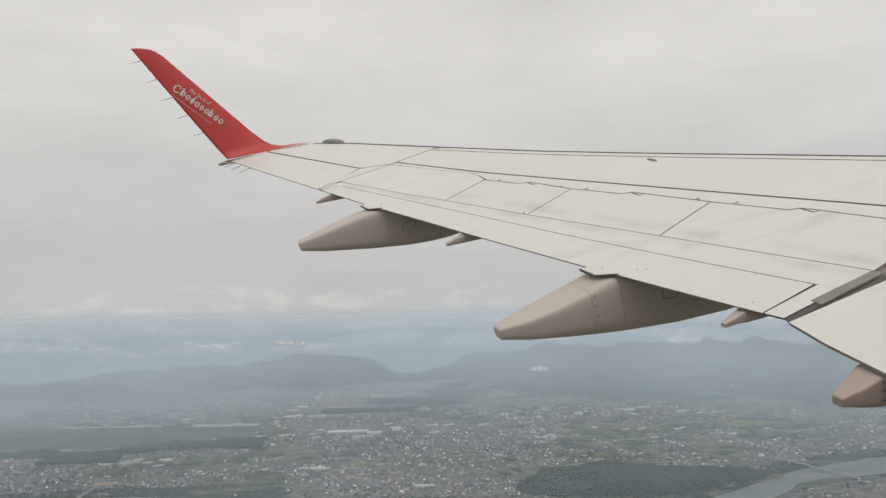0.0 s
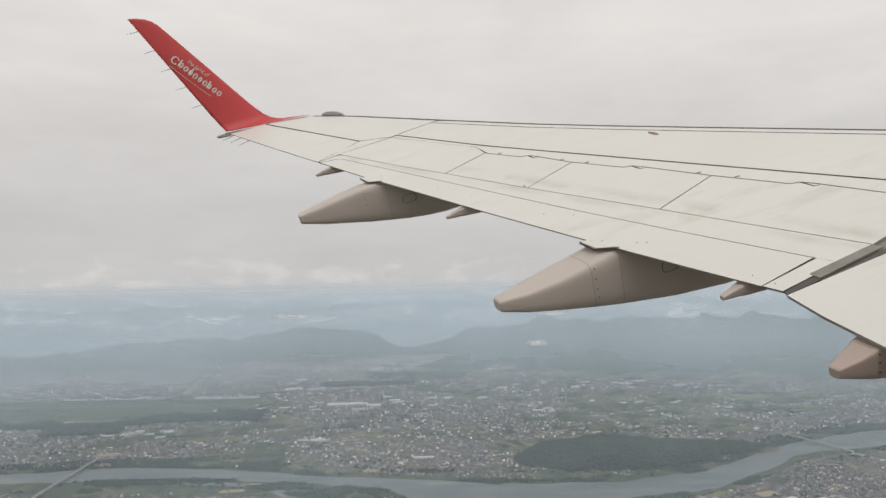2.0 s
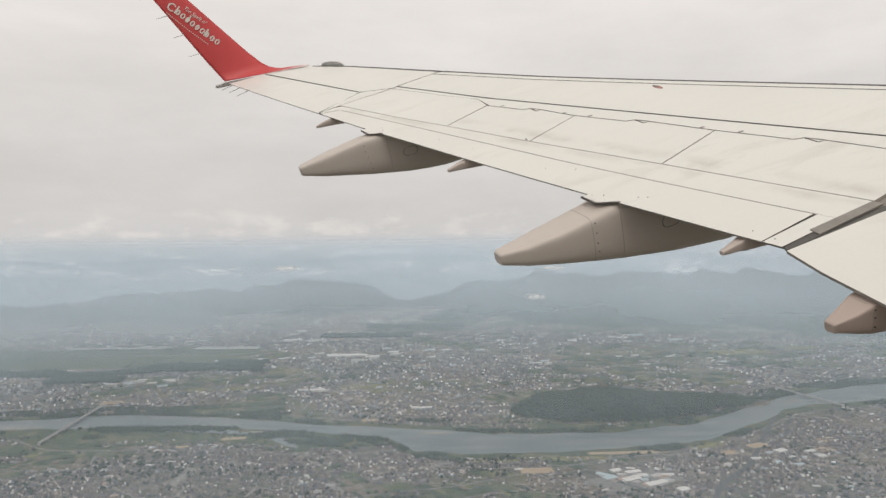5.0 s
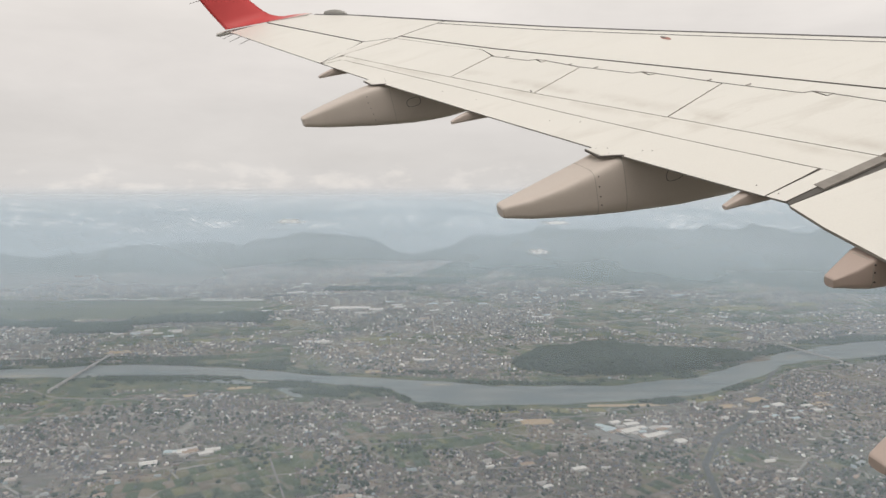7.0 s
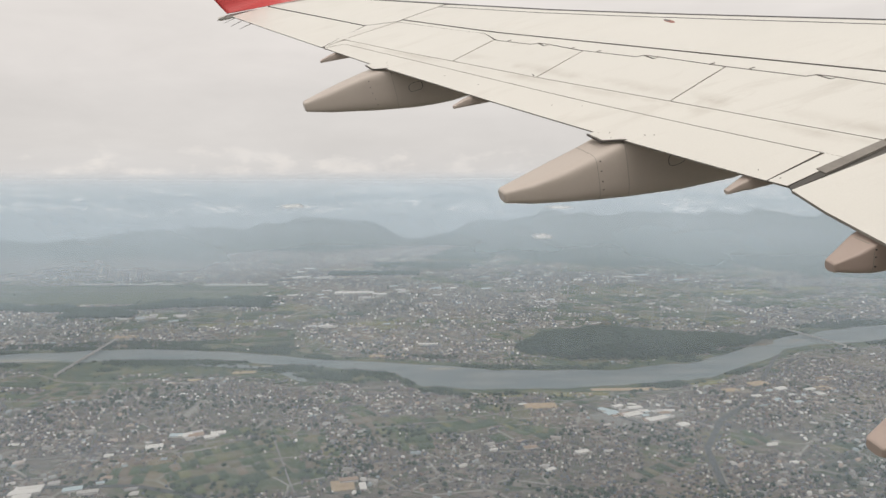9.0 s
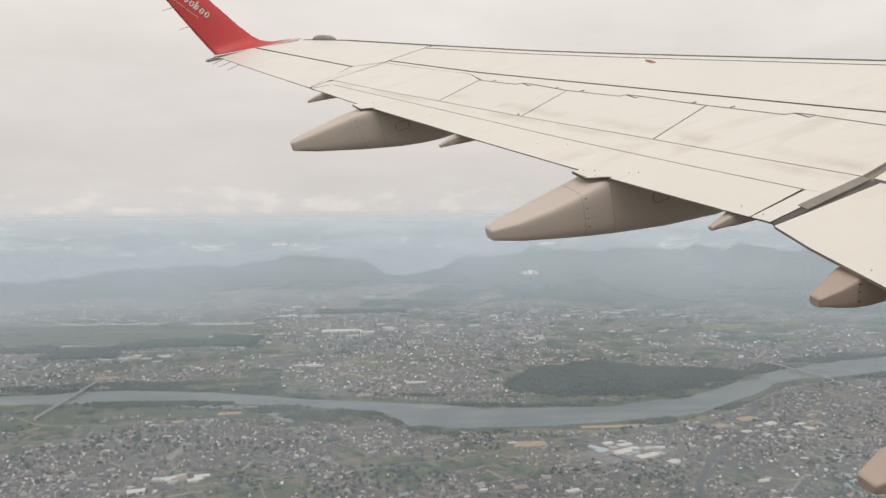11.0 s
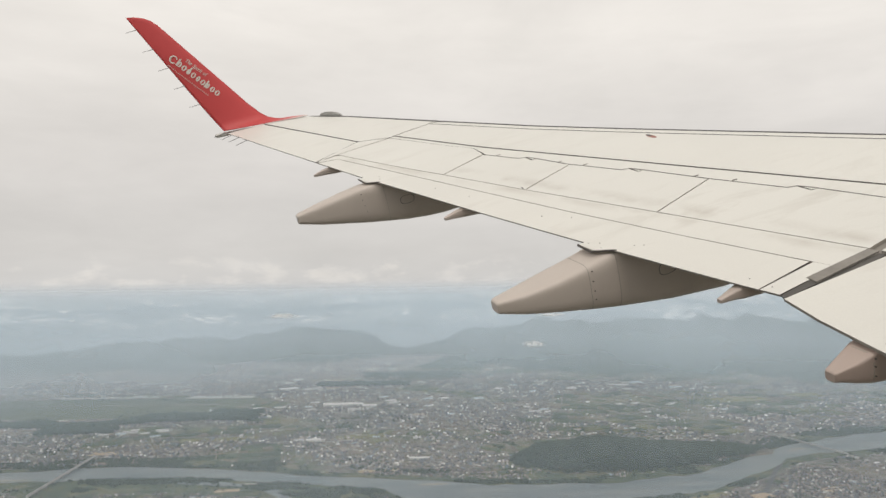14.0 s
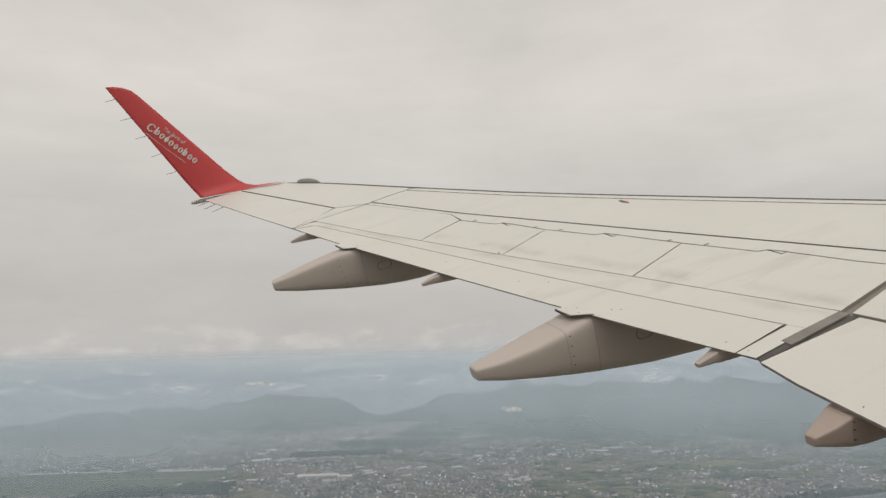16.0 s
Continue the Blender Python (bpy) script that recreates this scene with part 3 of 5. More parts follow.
ASPHALT = plain("pale_worn_asphalt", (0.20, 0.195, 0.185), 0.9, var=0.3, scale=0.3)
DARKROAD = plain("dark_asphalt", (0.075, 0.08, 0.082), 0.9, var=0.3, scale=0.3)
CONCRETE = plain("pale_concrete", (0.42, 0.41, 0.39), 0.9, var=0.25, scale=0.4)
GRASS = plain("airfield_grass", (0.085, 0.105, 0.055), 0.95, var=0.45, scale=0.05)
OLIVE = plain("olive_dry_field", (0.20, 0.195, 0.085), 0.95, var=0.4, scale=0.12)
SAND = plain("tan_bare_earth", (0.40, 0.31, 0.21), 0.95, var=0.25, scale=0.3)
strip_road("road", [(x, np.interp(x, RX, RN) - 13 - 2 * math.sin(x / 40) - float(34 * smooth(-260, -200, x) * (1 - smooth(-40, 30, x)))) for x in range(-330, 330, 6)], 1.1, ASPHALT, "pale embankment road along the river")
strip_road("road", MAIN_ROADS[0], 2.8, DARKROAD, "dark main road running to the river")
strip_road("road", [(-330, 372), (-160, 366), (0, 352), (120, 360), (260, 372)], 0.9, ASPHALT, "pale town road through the houses")
strip_road("road", [(-260, 268), (-120, 300), (20, 330), (120, 372)], 0.9, ASPHALT, "pale town road through the houses")
strip_road("road", [(-40, 230), (-64, 300), (-90, 380)], 0.8, ASPHALT, "pale town road through the houses")
strip_road("road", MAIN_ROADS[1], 2.4, DARKROAD, "dark tree-lined road through the town")
strip_road("road", MAIN_ROADS[2], 1.6, DARKROAD, "dark road along the works")
strip_road("road", MAIN_ROADS[3], 0.9, ASPHALT, "pale straight road on the far plain")
strip_road("road", MAIN_ROADS[4], 0.8, ASPHALT, "pale straight road on the far plain")
strip_road("road", [(-700, 560), (-400, 565), (-120, 570), (60, 600), (150, 680), (180, 800)], 1.3, ASPHALT, "pale road across the far plain")
strip_road("runway", [(-600, 742), (-190, 726)], 3.0, ASPHALT, "pale concrete runway on the airfield", 0.30)


def flat_patch(name, cx, cy, lx, ly, turn, mat, label, z=0.18):
    c, s = math.cos(turn), math.sin(turn)
    n = 10
    top = []
    for k in range(4 * n):
        side_, t = divmod(k, n)
        t = t / n * 2 - 1
        u, v = ((t, -1), (1, t), (-t, 1), (-1, -t))[side_]
        j = 1 + 0.05 * math.sin(k * 2.3 + cx)
        top.append((cx + (u * lx * c - v * ly * s) * j / 2, cy + (u * lx * s + v * ly * c) * j / 2, z))
    m = len(top)
    f = [tuple(range(m))] + [(k, (k + 1) % m, m + (k + 1) % m, m + k) for k in range(m)]
    return tagged(mesh_ob(name, top + [(q[0], q[1], -0.1) for q in top], f, mat), label, "field", kind="structure")


flat_patch("airfield_grass", -370, 715, 400, 112, -0.03, GRASS, "wide flat airfield of dry green grass", 0.15)
flat_patch("works_yard", 110, 333, 44, 22, 0.4, ASPHALT, "grey paved yard of the works", 0.16)
flat_patch("apron", -205, 776, 70, 18, -0.03, CONCRETE, "pale concrete apron beside the airfield", 0.2)
flat_patch("apron", -330, 781, 110, 8, -0.03, CONCRETE, "pale concrete apron beside the airfield", 0.2)
for cx, cy, lx, ly, a in ((64, 350, 17, 8, 0.05), (-30, 259, 9, 9, 0.2), (198, 384, 12, 7, 0.4), (176, 372, 10, 6, 0.4), (-134, 404, 7, 4, 0.1), (-108, 419, 14, 5, 0.1), (-20, 456, 26, 6, 0.1), (120, 376, 44, 4, 0.02), (-222, 520, 22, 9, 0.1), (232, 374, 10, 8, 0.3), (244, 392, 12, 7, 0.3)):
    flat_patch("bare_ground", cx, cy, lx, ly, a, SAND, "tan bare earth yard", 0.3)
for cx, cy, lx, ly, a in ((90, 368, 30, 7, 0.0), (40, 368, 34, 6, 0.0), (170, 386, 24, 6, 0.35), (-150, 560, 60, 12, 0.1), (-40, 560, 40, 12, 0.2), (-90, 900, 70, 14, 0.0), (340, 700, 60, 26, 0.2), (420, 720, 40, 20, 0.2), (-430, 1000, 90, 26, 0.0)):
    flat_patch("dry_field", cx, cy, lx, ly, a, OLIVE, "olive field of dry grass", 0.24)


def warehouse(cx, cy, lx, ly, hh, turn, roof, label):
    """A long industrial hall: walls, a shallow roof with a ridge vent, rooftop units."""
    base = new("warehouse")
    base.matrix_world = Matrix.Translation((cx, cy, 0)) @ Matrix.Rotation(turn, 4, "Z")
    tagged(base, label, "warehouse", "industrial halls")

    def box(name, x0, x1, y0, y1, z0, z1, mat, ridge=0.0):
        bm = bmesh.new()
        lo = [bm.verts.new(q) for q in ((x0, y0, z0), (x1, y0, z0), (x1, y1, z0), (x0, y1, z0))]
        hi = [bm.verts.new(q) for q in ((x0, y0, z1), (x1, y0, z1), (x1, y1, z1), (x0, y1, z1))]
        for k in range(4):
            bm.faces.new((lo[k], lo[(k + 1) % 4], hi[(k + 1) % 4], hi[k]))
        bm.faces.new(lo[::-1])
        if ridge:
            a, c = bm.verts.new((x0, (y0 + y1) / 2, z1 + ridge)), bm.verts.new((x1, (y0 + y1) / 2, z1 + ridge))
            bm.faces.new((hi[0], hi[1], c, a)), bm.faces.new((hi[2], hi[3], a, c)), bm.faces.new((hi[1], hi[2], c)), bm.faces.new((hi[3], hi[0], a))
        else:
            bm.faces.new(hi)
        return part(name, bm, mat, base)

    box("wall", -lx / 2, lx / 2, -ly / 2, ly / 2, -0.2, hh, WALLS)
    box("roof", -lx / 2 - 0.15, lx / 2 + 0.15, -ly / 2 - 0.15, ly / 2 + 0.15, hh + 0.004, hh + 0.12, roof, 0.12 * ly * 0.5)
    box("ridge_vent", -lx * 0.35, lx * 0.35, -0.18, 0.18, hh + 0.1, hh + 0.14 + 0.075 * ly, roof)
    box("loading_bay", -lx * 0.2, lx * 0.2, -ly / 2 - 0.5, -ly / 2 - 0.004, -0.2, hh * 0.6, WALLS)


WALLS = plain("pale_hall_walls", (0.48, 0.47, 0.45), 0.8, var=0.2, scale=1.5)
HALLROOFS = [plain("white_hall_roof", (0.64, 0.63, 0.61), 0.6, var=0.15, scale=0.8), plain("pale_blue_hall_roof", (0.42, 0.52, 0.56), 0.5, var=0.2, scale=0.8),
             plain("grey_hall_roof", (0.45, 0.44, 0.42), 0.6, var=0.2, scale=0.8), plain("brown_hall_roof", (0.34, 0.25, 0.19), 0.7, var=0.2, scale=0.8)]
ROOFWORDS = ("white-roofed industrial hall on the plain", "pale blue roofed industrial hall", "grey-roofed industrial hall on the plain", "brown-roofed hall among the houses")
# the works by the river and a few large halls
for cx, cy, lx, ly, a, r in ((118, 326, 15, 5, 0.45, 0), (108, 333, 12, 6, 0.45, 0), (112, 343, 10, 4, 0.3, 0), (96, 340, 9, 4, -0.7, 1), (104, 346, 7, 4, 0.45, 0), (122, 337, 8, 4, 0.45, 2), (128, 318, 7, 5, 0.45, 0), (-73, 707, 34, 14, 0.05, 0), (-40, 700, 18, 10, 0.05, 0), (-75, 548, 14, 6, 0.1, 0),
                             (6, 484, 16, 4, -0.1, 0), (-28, 263, 9, 3.4, 0.2, 3), (-22, 257, 3, 7, 0.2, 0), (-150, 258, 12, 8, 0.25, 0), (-118, 300, 9, 5, 0.3, 0), (205, 372, 9, 5, 0.5, 0)):
    warehouse(cx, cy, lx * 0.8, ly * 0.8, 0.7 + 0.03 * lx, a, HALLROOFS[r], ROOFWORDS[r])
# looser groups of halls: centre, count, spread, size
pick = random.Random(12)
for gx_, gy_, count, spread, size in ((114, 332, 9, 17, 7), (-60, 705, 5, 50, 16), (-80, 555, 4, 18, 9), (-140, 262, 4, 20, 8), (-110, 312, 5, 16, 7), (205, 358, 5, 26, 8), (-230, 586, 5, 30, 11), (70, 660, 6, 70, 12), (-80, 860, 6, 90, 22), (300, 800, 4, 60, 17), (60, 280, 3, 30, 7), (160, 560, 3, 30, 8), (-150, 690, 4, 40, 11), (20, 725, 5, 60, 11), (140, 800, 5, 70, 12), (-20, 545, 3, 40, 7), (-300, 830, 5, 90, 13), (250, 660, 4, 60, 9), (-60, 980, 5, 60, 13)):
    for k in range(count * 2):
        r = pick.choice((0, 0, 2, 2, 1, 3))
        cx, cy = gx_ + pick.uniform(-1, 1) * spread, gy_ + pick.uniform(-0.5, 0.5) * spread
        lx = size * pick.uniform(0.3, 1.0)
        warehouse(cx, cy, lx, lx * pick.uniform(0.35, 0.6), 0.6 + 0.03 * lx, pick.choice((0.05, 0.3, 0.45)) + pick.uniform(-0.05, 0.05), HALLROOFS[r], ROOFWORDS[r])


def bridge(p, q, spans):
    """A long low girder bridge with piers."""
    p, q = Vector((*p, 0)), Vector((*q, 0))
    d = q - p
    base = new("river_bridge")
    base.matrix_world = Matrix.Translation(p) @ Matrix.Rotation(math.atan2(d.y, d.x), 4, "Z")
    tagged(base, "long grey girder bridge across the river", "bridge")

    def block(name, x0, x1, y0, y1, z0, z1):
        bm = bmesh.new()
        bmesh.ops.create_cube(bm, size=1, matrix=Matrix.Translation(((x0 + x1) / 2, (y0 + y1) / 2, (z0 + z1) / 2)) @ Matrix.Diagonal((x1 - x0, y1 - y0, z1 - z0, 1)))
        bmesh.ops.bevel(bm, geom=bm.edges[:], offset=0.03, segments=1, affect="EDGES")
        part(name, bm, CONCRETE, base)

    block("deck", 0, d.length, -0.9, 0.9, 1.5, 1.75)
    for k in (-1, 1):
        block("girder", 0, d.length, k * 0.85 - 0.1, k * 0.85 + 0.1, 1.75, 2.3)
    for i in range(spans + 1):
        x0 = d.length * i / spans
        block("pier", x0 - 0.3, x0 + 0.3, -0.7, 0.7, -0.3, 1.5)


bridge((-219, 412), (-223, 508), 9)
bridge((301, 464), (285, 524), 6)

x = -430 + 290 * rng.random(2600)
y = 628 + 40 * rng.random(2600) * fbm(x / 30, x * 0, 91, 3) * 1.6 + 12 * np.sin(x / 40)
clumps("airfield_woods", x, y, 1.2 + 1.4 * rng.random(2600), "dark belt of woods beside the airfield", TREES)
x = np.r_[-310 + 60 * rng.random(700), -110 + 110 * rng.random(900), -60 + 130 * rng.random(1200)]
y = np.r_[592 + 20 * rng.random(700), 840 + 30 * rng.random(900), 925 + 34 * rng.random(1200)]
clumps("plain_woods", x, y, 1.2 + 1.6 * rng.random(len(x)), "dark low woods on the far plain", TREES)
x = np.r_[-200 + 190 * rng.random(2600)]
a, c = bank(x)
y = a - 26 * rng.random(2600)
keep = (fbm(x / 30, y / 12, 43, 3) > 0.42) & ~((y > np.interp(x, [-185, -150, -110, -85, -62], [430, 424, 413, 396, 380])) & (y < np.interp(x, [-185, -150, -110, -85, -62], [443, 438, 430, 416, 398])))
clumps("island_scrub", x[keep], y[keep], 0.5 + 0.9 * rng.random(keep.sum()), "green scrub on the low river island", TREES)


# soft white clouds below the overcast, over the far plain
def cloud_material():
    m = bpy.data.materials.new("white_cloud")
    m.use_nodes = True
    n = Nodes(m.node_tree)
    m.node_tree.nodes.remove(m.node_tree.nodes["Principled BSDF"])
    pos = m.node_tree.nodes.new("ShaderNodeTexCoord").outputs["Object"]
    info = m.node_tree.nodes.new("ShaderNodeObjectInfo").outputs["Random"]
    shift = n.t.nodes.new("ShaderNodeVectorMath")
    n.put(shift.inputs[0], pos)
    mul = n.math("MULTIPLY", info, 37.0)
    comb = n.t.nodes.new("ShaderNodeCombineXYZ")
    n.put(comb.inputs[0], mul), n.put(comb.inputs[1], mul)
    n.put(shift.inputs[1], comb.outputs[0])
    s3 = n.t.nodes.new("ShaderNodeSeparateXYZ")
    n.link(pos, s3.inputs[0])
    r2 = n.math("ADD", n.math("MULTIPLY", s3.outputs[0], s3.outputs[0]), n.math("MULTIPLY", s3.outputs[2], s3.outputs[2]))
    puff = n.noise(n.mapping(shift.outputs[0], (2.4, 1.0, 1.0)), 1.3, 3, 0.5, 0.1)
    edge = n.math("SUBTRACT", n.math("MULTIPLY_ADD", puff, 2.6, -0.55), r2)
    low = n.ramp(n.math("MULTIPLY_ADD", s3.outputs[2], 0.5, 0.5), [(0.25, 0.15), (0.6, 1.0)], True)
    fac = n.math("MULTIPLY", n.ramp(edge, [(0.0, 0.0), (0.8, 0.95)], True), low)
    dif, tra, clear = (m.node_tree.nodes.new("ShaderNodeBsdf" + k) for k in ("Diffuse", "Translucent", "Transparent"))
    for q in (dif, tra):
        q.inputs[0].default_value = (0.98, 0.95, 0.91, 1)
    half, mx = m.node_tree.nodes.new("ShaderNodeMixShader"), m.node_tree.nodes.new("ShaderNodeMixShader")
    n.link(dif.outputs[0], half.inputs[1]), n.link(tra.outputs[0], half.inputs[2])
    n.link(fac, mx.inputs[0]), n.link(clear.outputs[0], mx.inputs[1]), n.link(half.outputs[0], mx.inputs[2])
    n.link(mx.outputs[0], m.node_tree.nodes["Material Output"].inputs[0])
    return m


CLOUD = cloud_material()


def cloud(cx, cy, cz, wide, deep, tall, seed):
    bm = bmesh.new()
    bmesh.ops.create_icosphere(bm, subdivisions=4, radius=1)
    for v in bm.verts:
        k = 1 + 0.12 * noise.fractal(v.co * 1.4 + Vector((seed * 3.1, 0, 0)), 1.0, 2.0, 2)
        v.co *= k
        if v.co.z < 0:
            v.co.z *= 0.6
    ob = part("cloud", bm, CLOUD, None, smooth=True)
    ob.location, ob.scale = (cx, cy, cz), (wide / 2, deep / 2, tall / 2)
    return tagged(ob, "small soft white cloud under the overcast", "cloud", "low clouds")


for k, (cx, cy, cz, wd, dp, tl) in enumerate(((-125, 690, 91, 34, 20, 8), (126, 690, 60, 28, 15, 9), (144, 700, 89, 36, 20, 6), (-420, 670, 88, 34, 18, 7))):
    cloud(cx, cy, cz, wd, dp, tl, k + 1)


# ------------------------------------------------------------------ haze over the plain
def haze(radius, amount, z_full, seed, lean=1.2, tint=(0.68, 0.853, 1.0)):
    """An added thin sheet standing in for distance haze; it leans back, so that the sky lights its upper side."""
    m = bpy.data.materials.new("haze_sheet_tint")
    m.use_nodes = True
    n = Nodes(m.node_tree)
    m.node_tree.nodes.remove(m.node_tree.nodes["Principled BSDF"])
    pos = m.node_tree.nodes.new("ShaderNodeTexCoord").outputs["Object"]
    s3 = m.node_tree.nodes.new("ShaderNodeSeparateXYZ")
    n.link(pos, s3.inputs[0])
    # opacity by height, fitted to the eye's level so that farther ground pales
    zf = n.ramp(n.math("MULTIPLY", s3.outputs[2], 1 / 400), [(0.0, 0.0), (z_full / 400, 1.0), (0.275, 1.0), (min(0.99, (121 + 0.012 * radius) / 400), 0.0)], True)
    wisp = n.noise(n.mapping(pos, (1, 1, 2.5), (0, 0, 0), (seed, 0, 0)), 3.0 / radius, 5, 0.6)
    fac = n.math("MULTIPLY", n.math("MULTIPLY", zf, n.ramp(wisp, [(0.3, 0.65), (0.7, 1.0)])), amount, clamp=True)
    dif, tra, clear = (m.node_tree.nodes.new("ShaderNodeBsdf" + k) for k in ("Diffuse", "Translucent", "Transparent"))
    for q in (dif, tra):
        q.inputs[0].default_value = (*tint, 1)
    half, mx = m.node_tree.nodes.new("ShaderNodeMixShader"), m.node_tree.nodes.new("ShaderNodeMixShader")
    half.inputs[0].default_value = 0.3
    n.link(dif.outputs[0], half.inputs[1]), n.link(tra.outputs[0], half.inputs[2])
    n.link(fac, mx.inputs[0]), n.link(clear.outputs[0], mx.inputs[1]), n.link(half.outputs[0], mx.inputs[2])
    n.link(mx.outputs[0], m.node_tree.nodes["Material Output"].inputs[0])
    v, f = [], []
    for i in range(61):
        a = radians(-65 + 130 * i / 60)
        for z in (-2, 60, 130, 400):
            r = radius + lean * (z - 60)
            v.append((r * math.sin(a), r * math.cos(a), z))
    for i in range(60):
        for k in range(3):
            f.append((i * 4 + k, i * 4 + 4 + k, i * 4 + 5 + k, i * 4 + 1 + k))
    return tagged(mesh_ob("haze_layer", v, f, m, None, smooth=True), "translucent blue-grey sheet standing in for haze over the plain", "haze", kind="stuff")


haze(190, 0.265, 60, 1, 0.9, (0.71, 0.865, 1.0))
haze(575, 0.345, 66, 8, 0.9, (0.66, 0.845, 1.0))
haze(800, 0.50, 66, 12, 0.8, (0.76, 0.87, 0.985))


def far_distance():
    """A self-lit ring at the rim of the land: the far plain and last ridges behind the hills, haze painted in."""
    m = bpy.data.materials.new("painted_far_haze_glow")
    m.use_nodes = True
    n = Nodes(m.node_tree)
    m.node_tree.nodes.remove(m.node_tree.nodes["Principled BSDF"])
    pos = m.node_tree.nodes.new("ShaderNodeTexCoord").outputs["Object"]
    s3 = m.node_tree.nodes.new("ShaderNodeSeparateXYZ")
    n.link(pos, s3.inputs[0])
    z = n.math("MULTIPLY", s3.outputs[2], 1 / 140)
    # haze put into the glowing colour, paler towards the horizon
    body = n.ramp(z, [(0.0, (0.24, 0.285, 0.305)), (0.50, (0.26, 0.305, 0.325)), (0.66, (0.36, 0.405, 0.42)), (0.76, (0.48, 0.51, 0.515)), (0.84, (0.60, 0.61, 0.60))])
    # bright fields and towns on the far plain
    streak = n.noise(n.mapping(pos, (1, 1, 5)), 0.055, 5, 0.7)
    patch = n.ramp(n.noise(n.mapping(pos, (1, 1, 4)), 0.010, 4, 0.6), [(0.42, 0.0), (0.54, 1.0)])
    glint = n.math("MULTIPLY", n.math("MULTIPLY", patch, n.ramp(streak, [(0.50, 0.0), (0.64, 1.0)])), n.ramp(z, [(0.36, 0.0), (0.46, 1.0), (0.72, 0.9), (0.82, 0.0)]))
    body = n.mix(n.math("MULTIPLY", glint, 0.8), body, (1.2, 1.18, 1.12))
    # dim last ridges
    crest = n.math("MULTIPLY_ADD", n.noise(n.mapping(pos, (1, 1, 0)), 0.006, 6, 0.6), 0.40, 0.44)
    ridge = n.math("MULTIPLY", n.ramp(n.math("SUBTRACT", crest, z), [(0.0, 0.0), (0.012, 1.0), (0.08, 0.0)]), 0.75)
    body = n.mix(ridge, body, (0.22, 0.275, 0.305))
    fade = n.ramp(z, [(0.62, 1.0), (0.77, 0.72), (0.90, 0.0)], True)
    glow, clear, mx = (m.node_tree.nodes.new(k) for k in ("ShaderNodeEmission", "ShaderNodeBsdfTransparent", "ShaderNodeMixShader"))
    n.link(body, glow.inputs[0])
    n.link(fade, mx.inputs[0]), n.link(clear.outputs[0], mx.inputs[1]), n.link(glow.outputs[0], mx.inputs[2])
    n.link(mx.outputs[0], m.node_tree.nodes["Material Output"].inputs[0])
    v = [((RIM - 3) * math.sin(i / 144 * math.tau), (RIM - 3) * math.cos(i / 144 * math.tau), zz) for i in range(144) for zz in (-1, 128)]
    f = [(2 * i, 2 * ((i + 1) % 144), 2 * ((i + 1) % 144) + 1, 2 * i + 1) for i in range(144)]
    return tagged(mesh_ob("backdrop", v, f, m, None, smooth=True), "painted glowing backdrop of far hazy plain and ridges", "backdrop", kind="structure")


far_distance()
# enlarge the plan, which keeps its fit to the camera's view
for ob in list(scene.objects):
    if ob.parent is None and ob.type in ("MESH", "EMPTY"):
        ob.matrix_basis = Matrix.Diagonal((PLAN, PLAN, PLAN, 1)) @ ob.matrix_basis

# ------------------------------------------------------------------ the airplane: a wing seen from a cabin window
AIR = Matrix(((0.28361, 0.9317, -0.22691), (-0.91898, 0.19649, -0.34185), (-0.27392, 0.30548, 0.91195))).to_4x4()
AIR = Matrix.Translation((0, 0, 480)) @ AIR @ Matrix.Translation((1.35, 0, 0))
plane = new("airplane")
plane.matrix_world = AIR
tagged(plane, "white airliner wing with a red upturned winglet, flying", "airplane")

LE = ((1.2, 7.39), (4.0, 5.77), (5.36, 4.985), (5.94, 4.665), (6.57, 4.315), (7.32, 3.905), (8.22, 3.435), (9.41, 2.885), (11.3, 2.03), (12.2, 1.52), (12.6, 1.28))
TE = ((1.2, 2.40), (3.9, 2.45), (4.02, 2.485), (4.44, 2.35), (5.29, 2.09), (6.29, 1.80), (7.17, 1.56), (8.1, 1.30), (9.26, 1.01), (10.57, 0.68), (12.4, 0.235))
HIN = ((1.2, 5.35), (4.5, 3.86), (4.99, 3.64), (5.6, 3.39), (6.27, 3.09), (6.81, 2.86), (7.34, 2.64), (7.77, 2.46))


def curve(line, s):
    return float(np.interp(s, [p[0] for p in line], [p[1] for p in line]))


def wing_z(s, y):
    """Top skin: a dihedral plane whose nose rounds down."""
    d = max(0.0, curve(LE, s) - y)
    nose = max(0.0, 1 - d / 0.13)
    return -1.97 + 0.10545 * (s - 1.5) - 0.07 * nose ** 2.6


def at(s, y, lift=0.0):
    return (-s, y, wing_z(s, y) + lift)


def resample(line, k):
    p = np.array(line, float)
    d = np.r_[0, np.cumsum(np.linalg.norm(np.diff(p, axis=0), axis=1))]
    t = np.linspace(0, d[-1], k)
    return np.stack([np.interp(t, d, p[:, 0]), np.interp(t, d, p[:, 1])], 1)


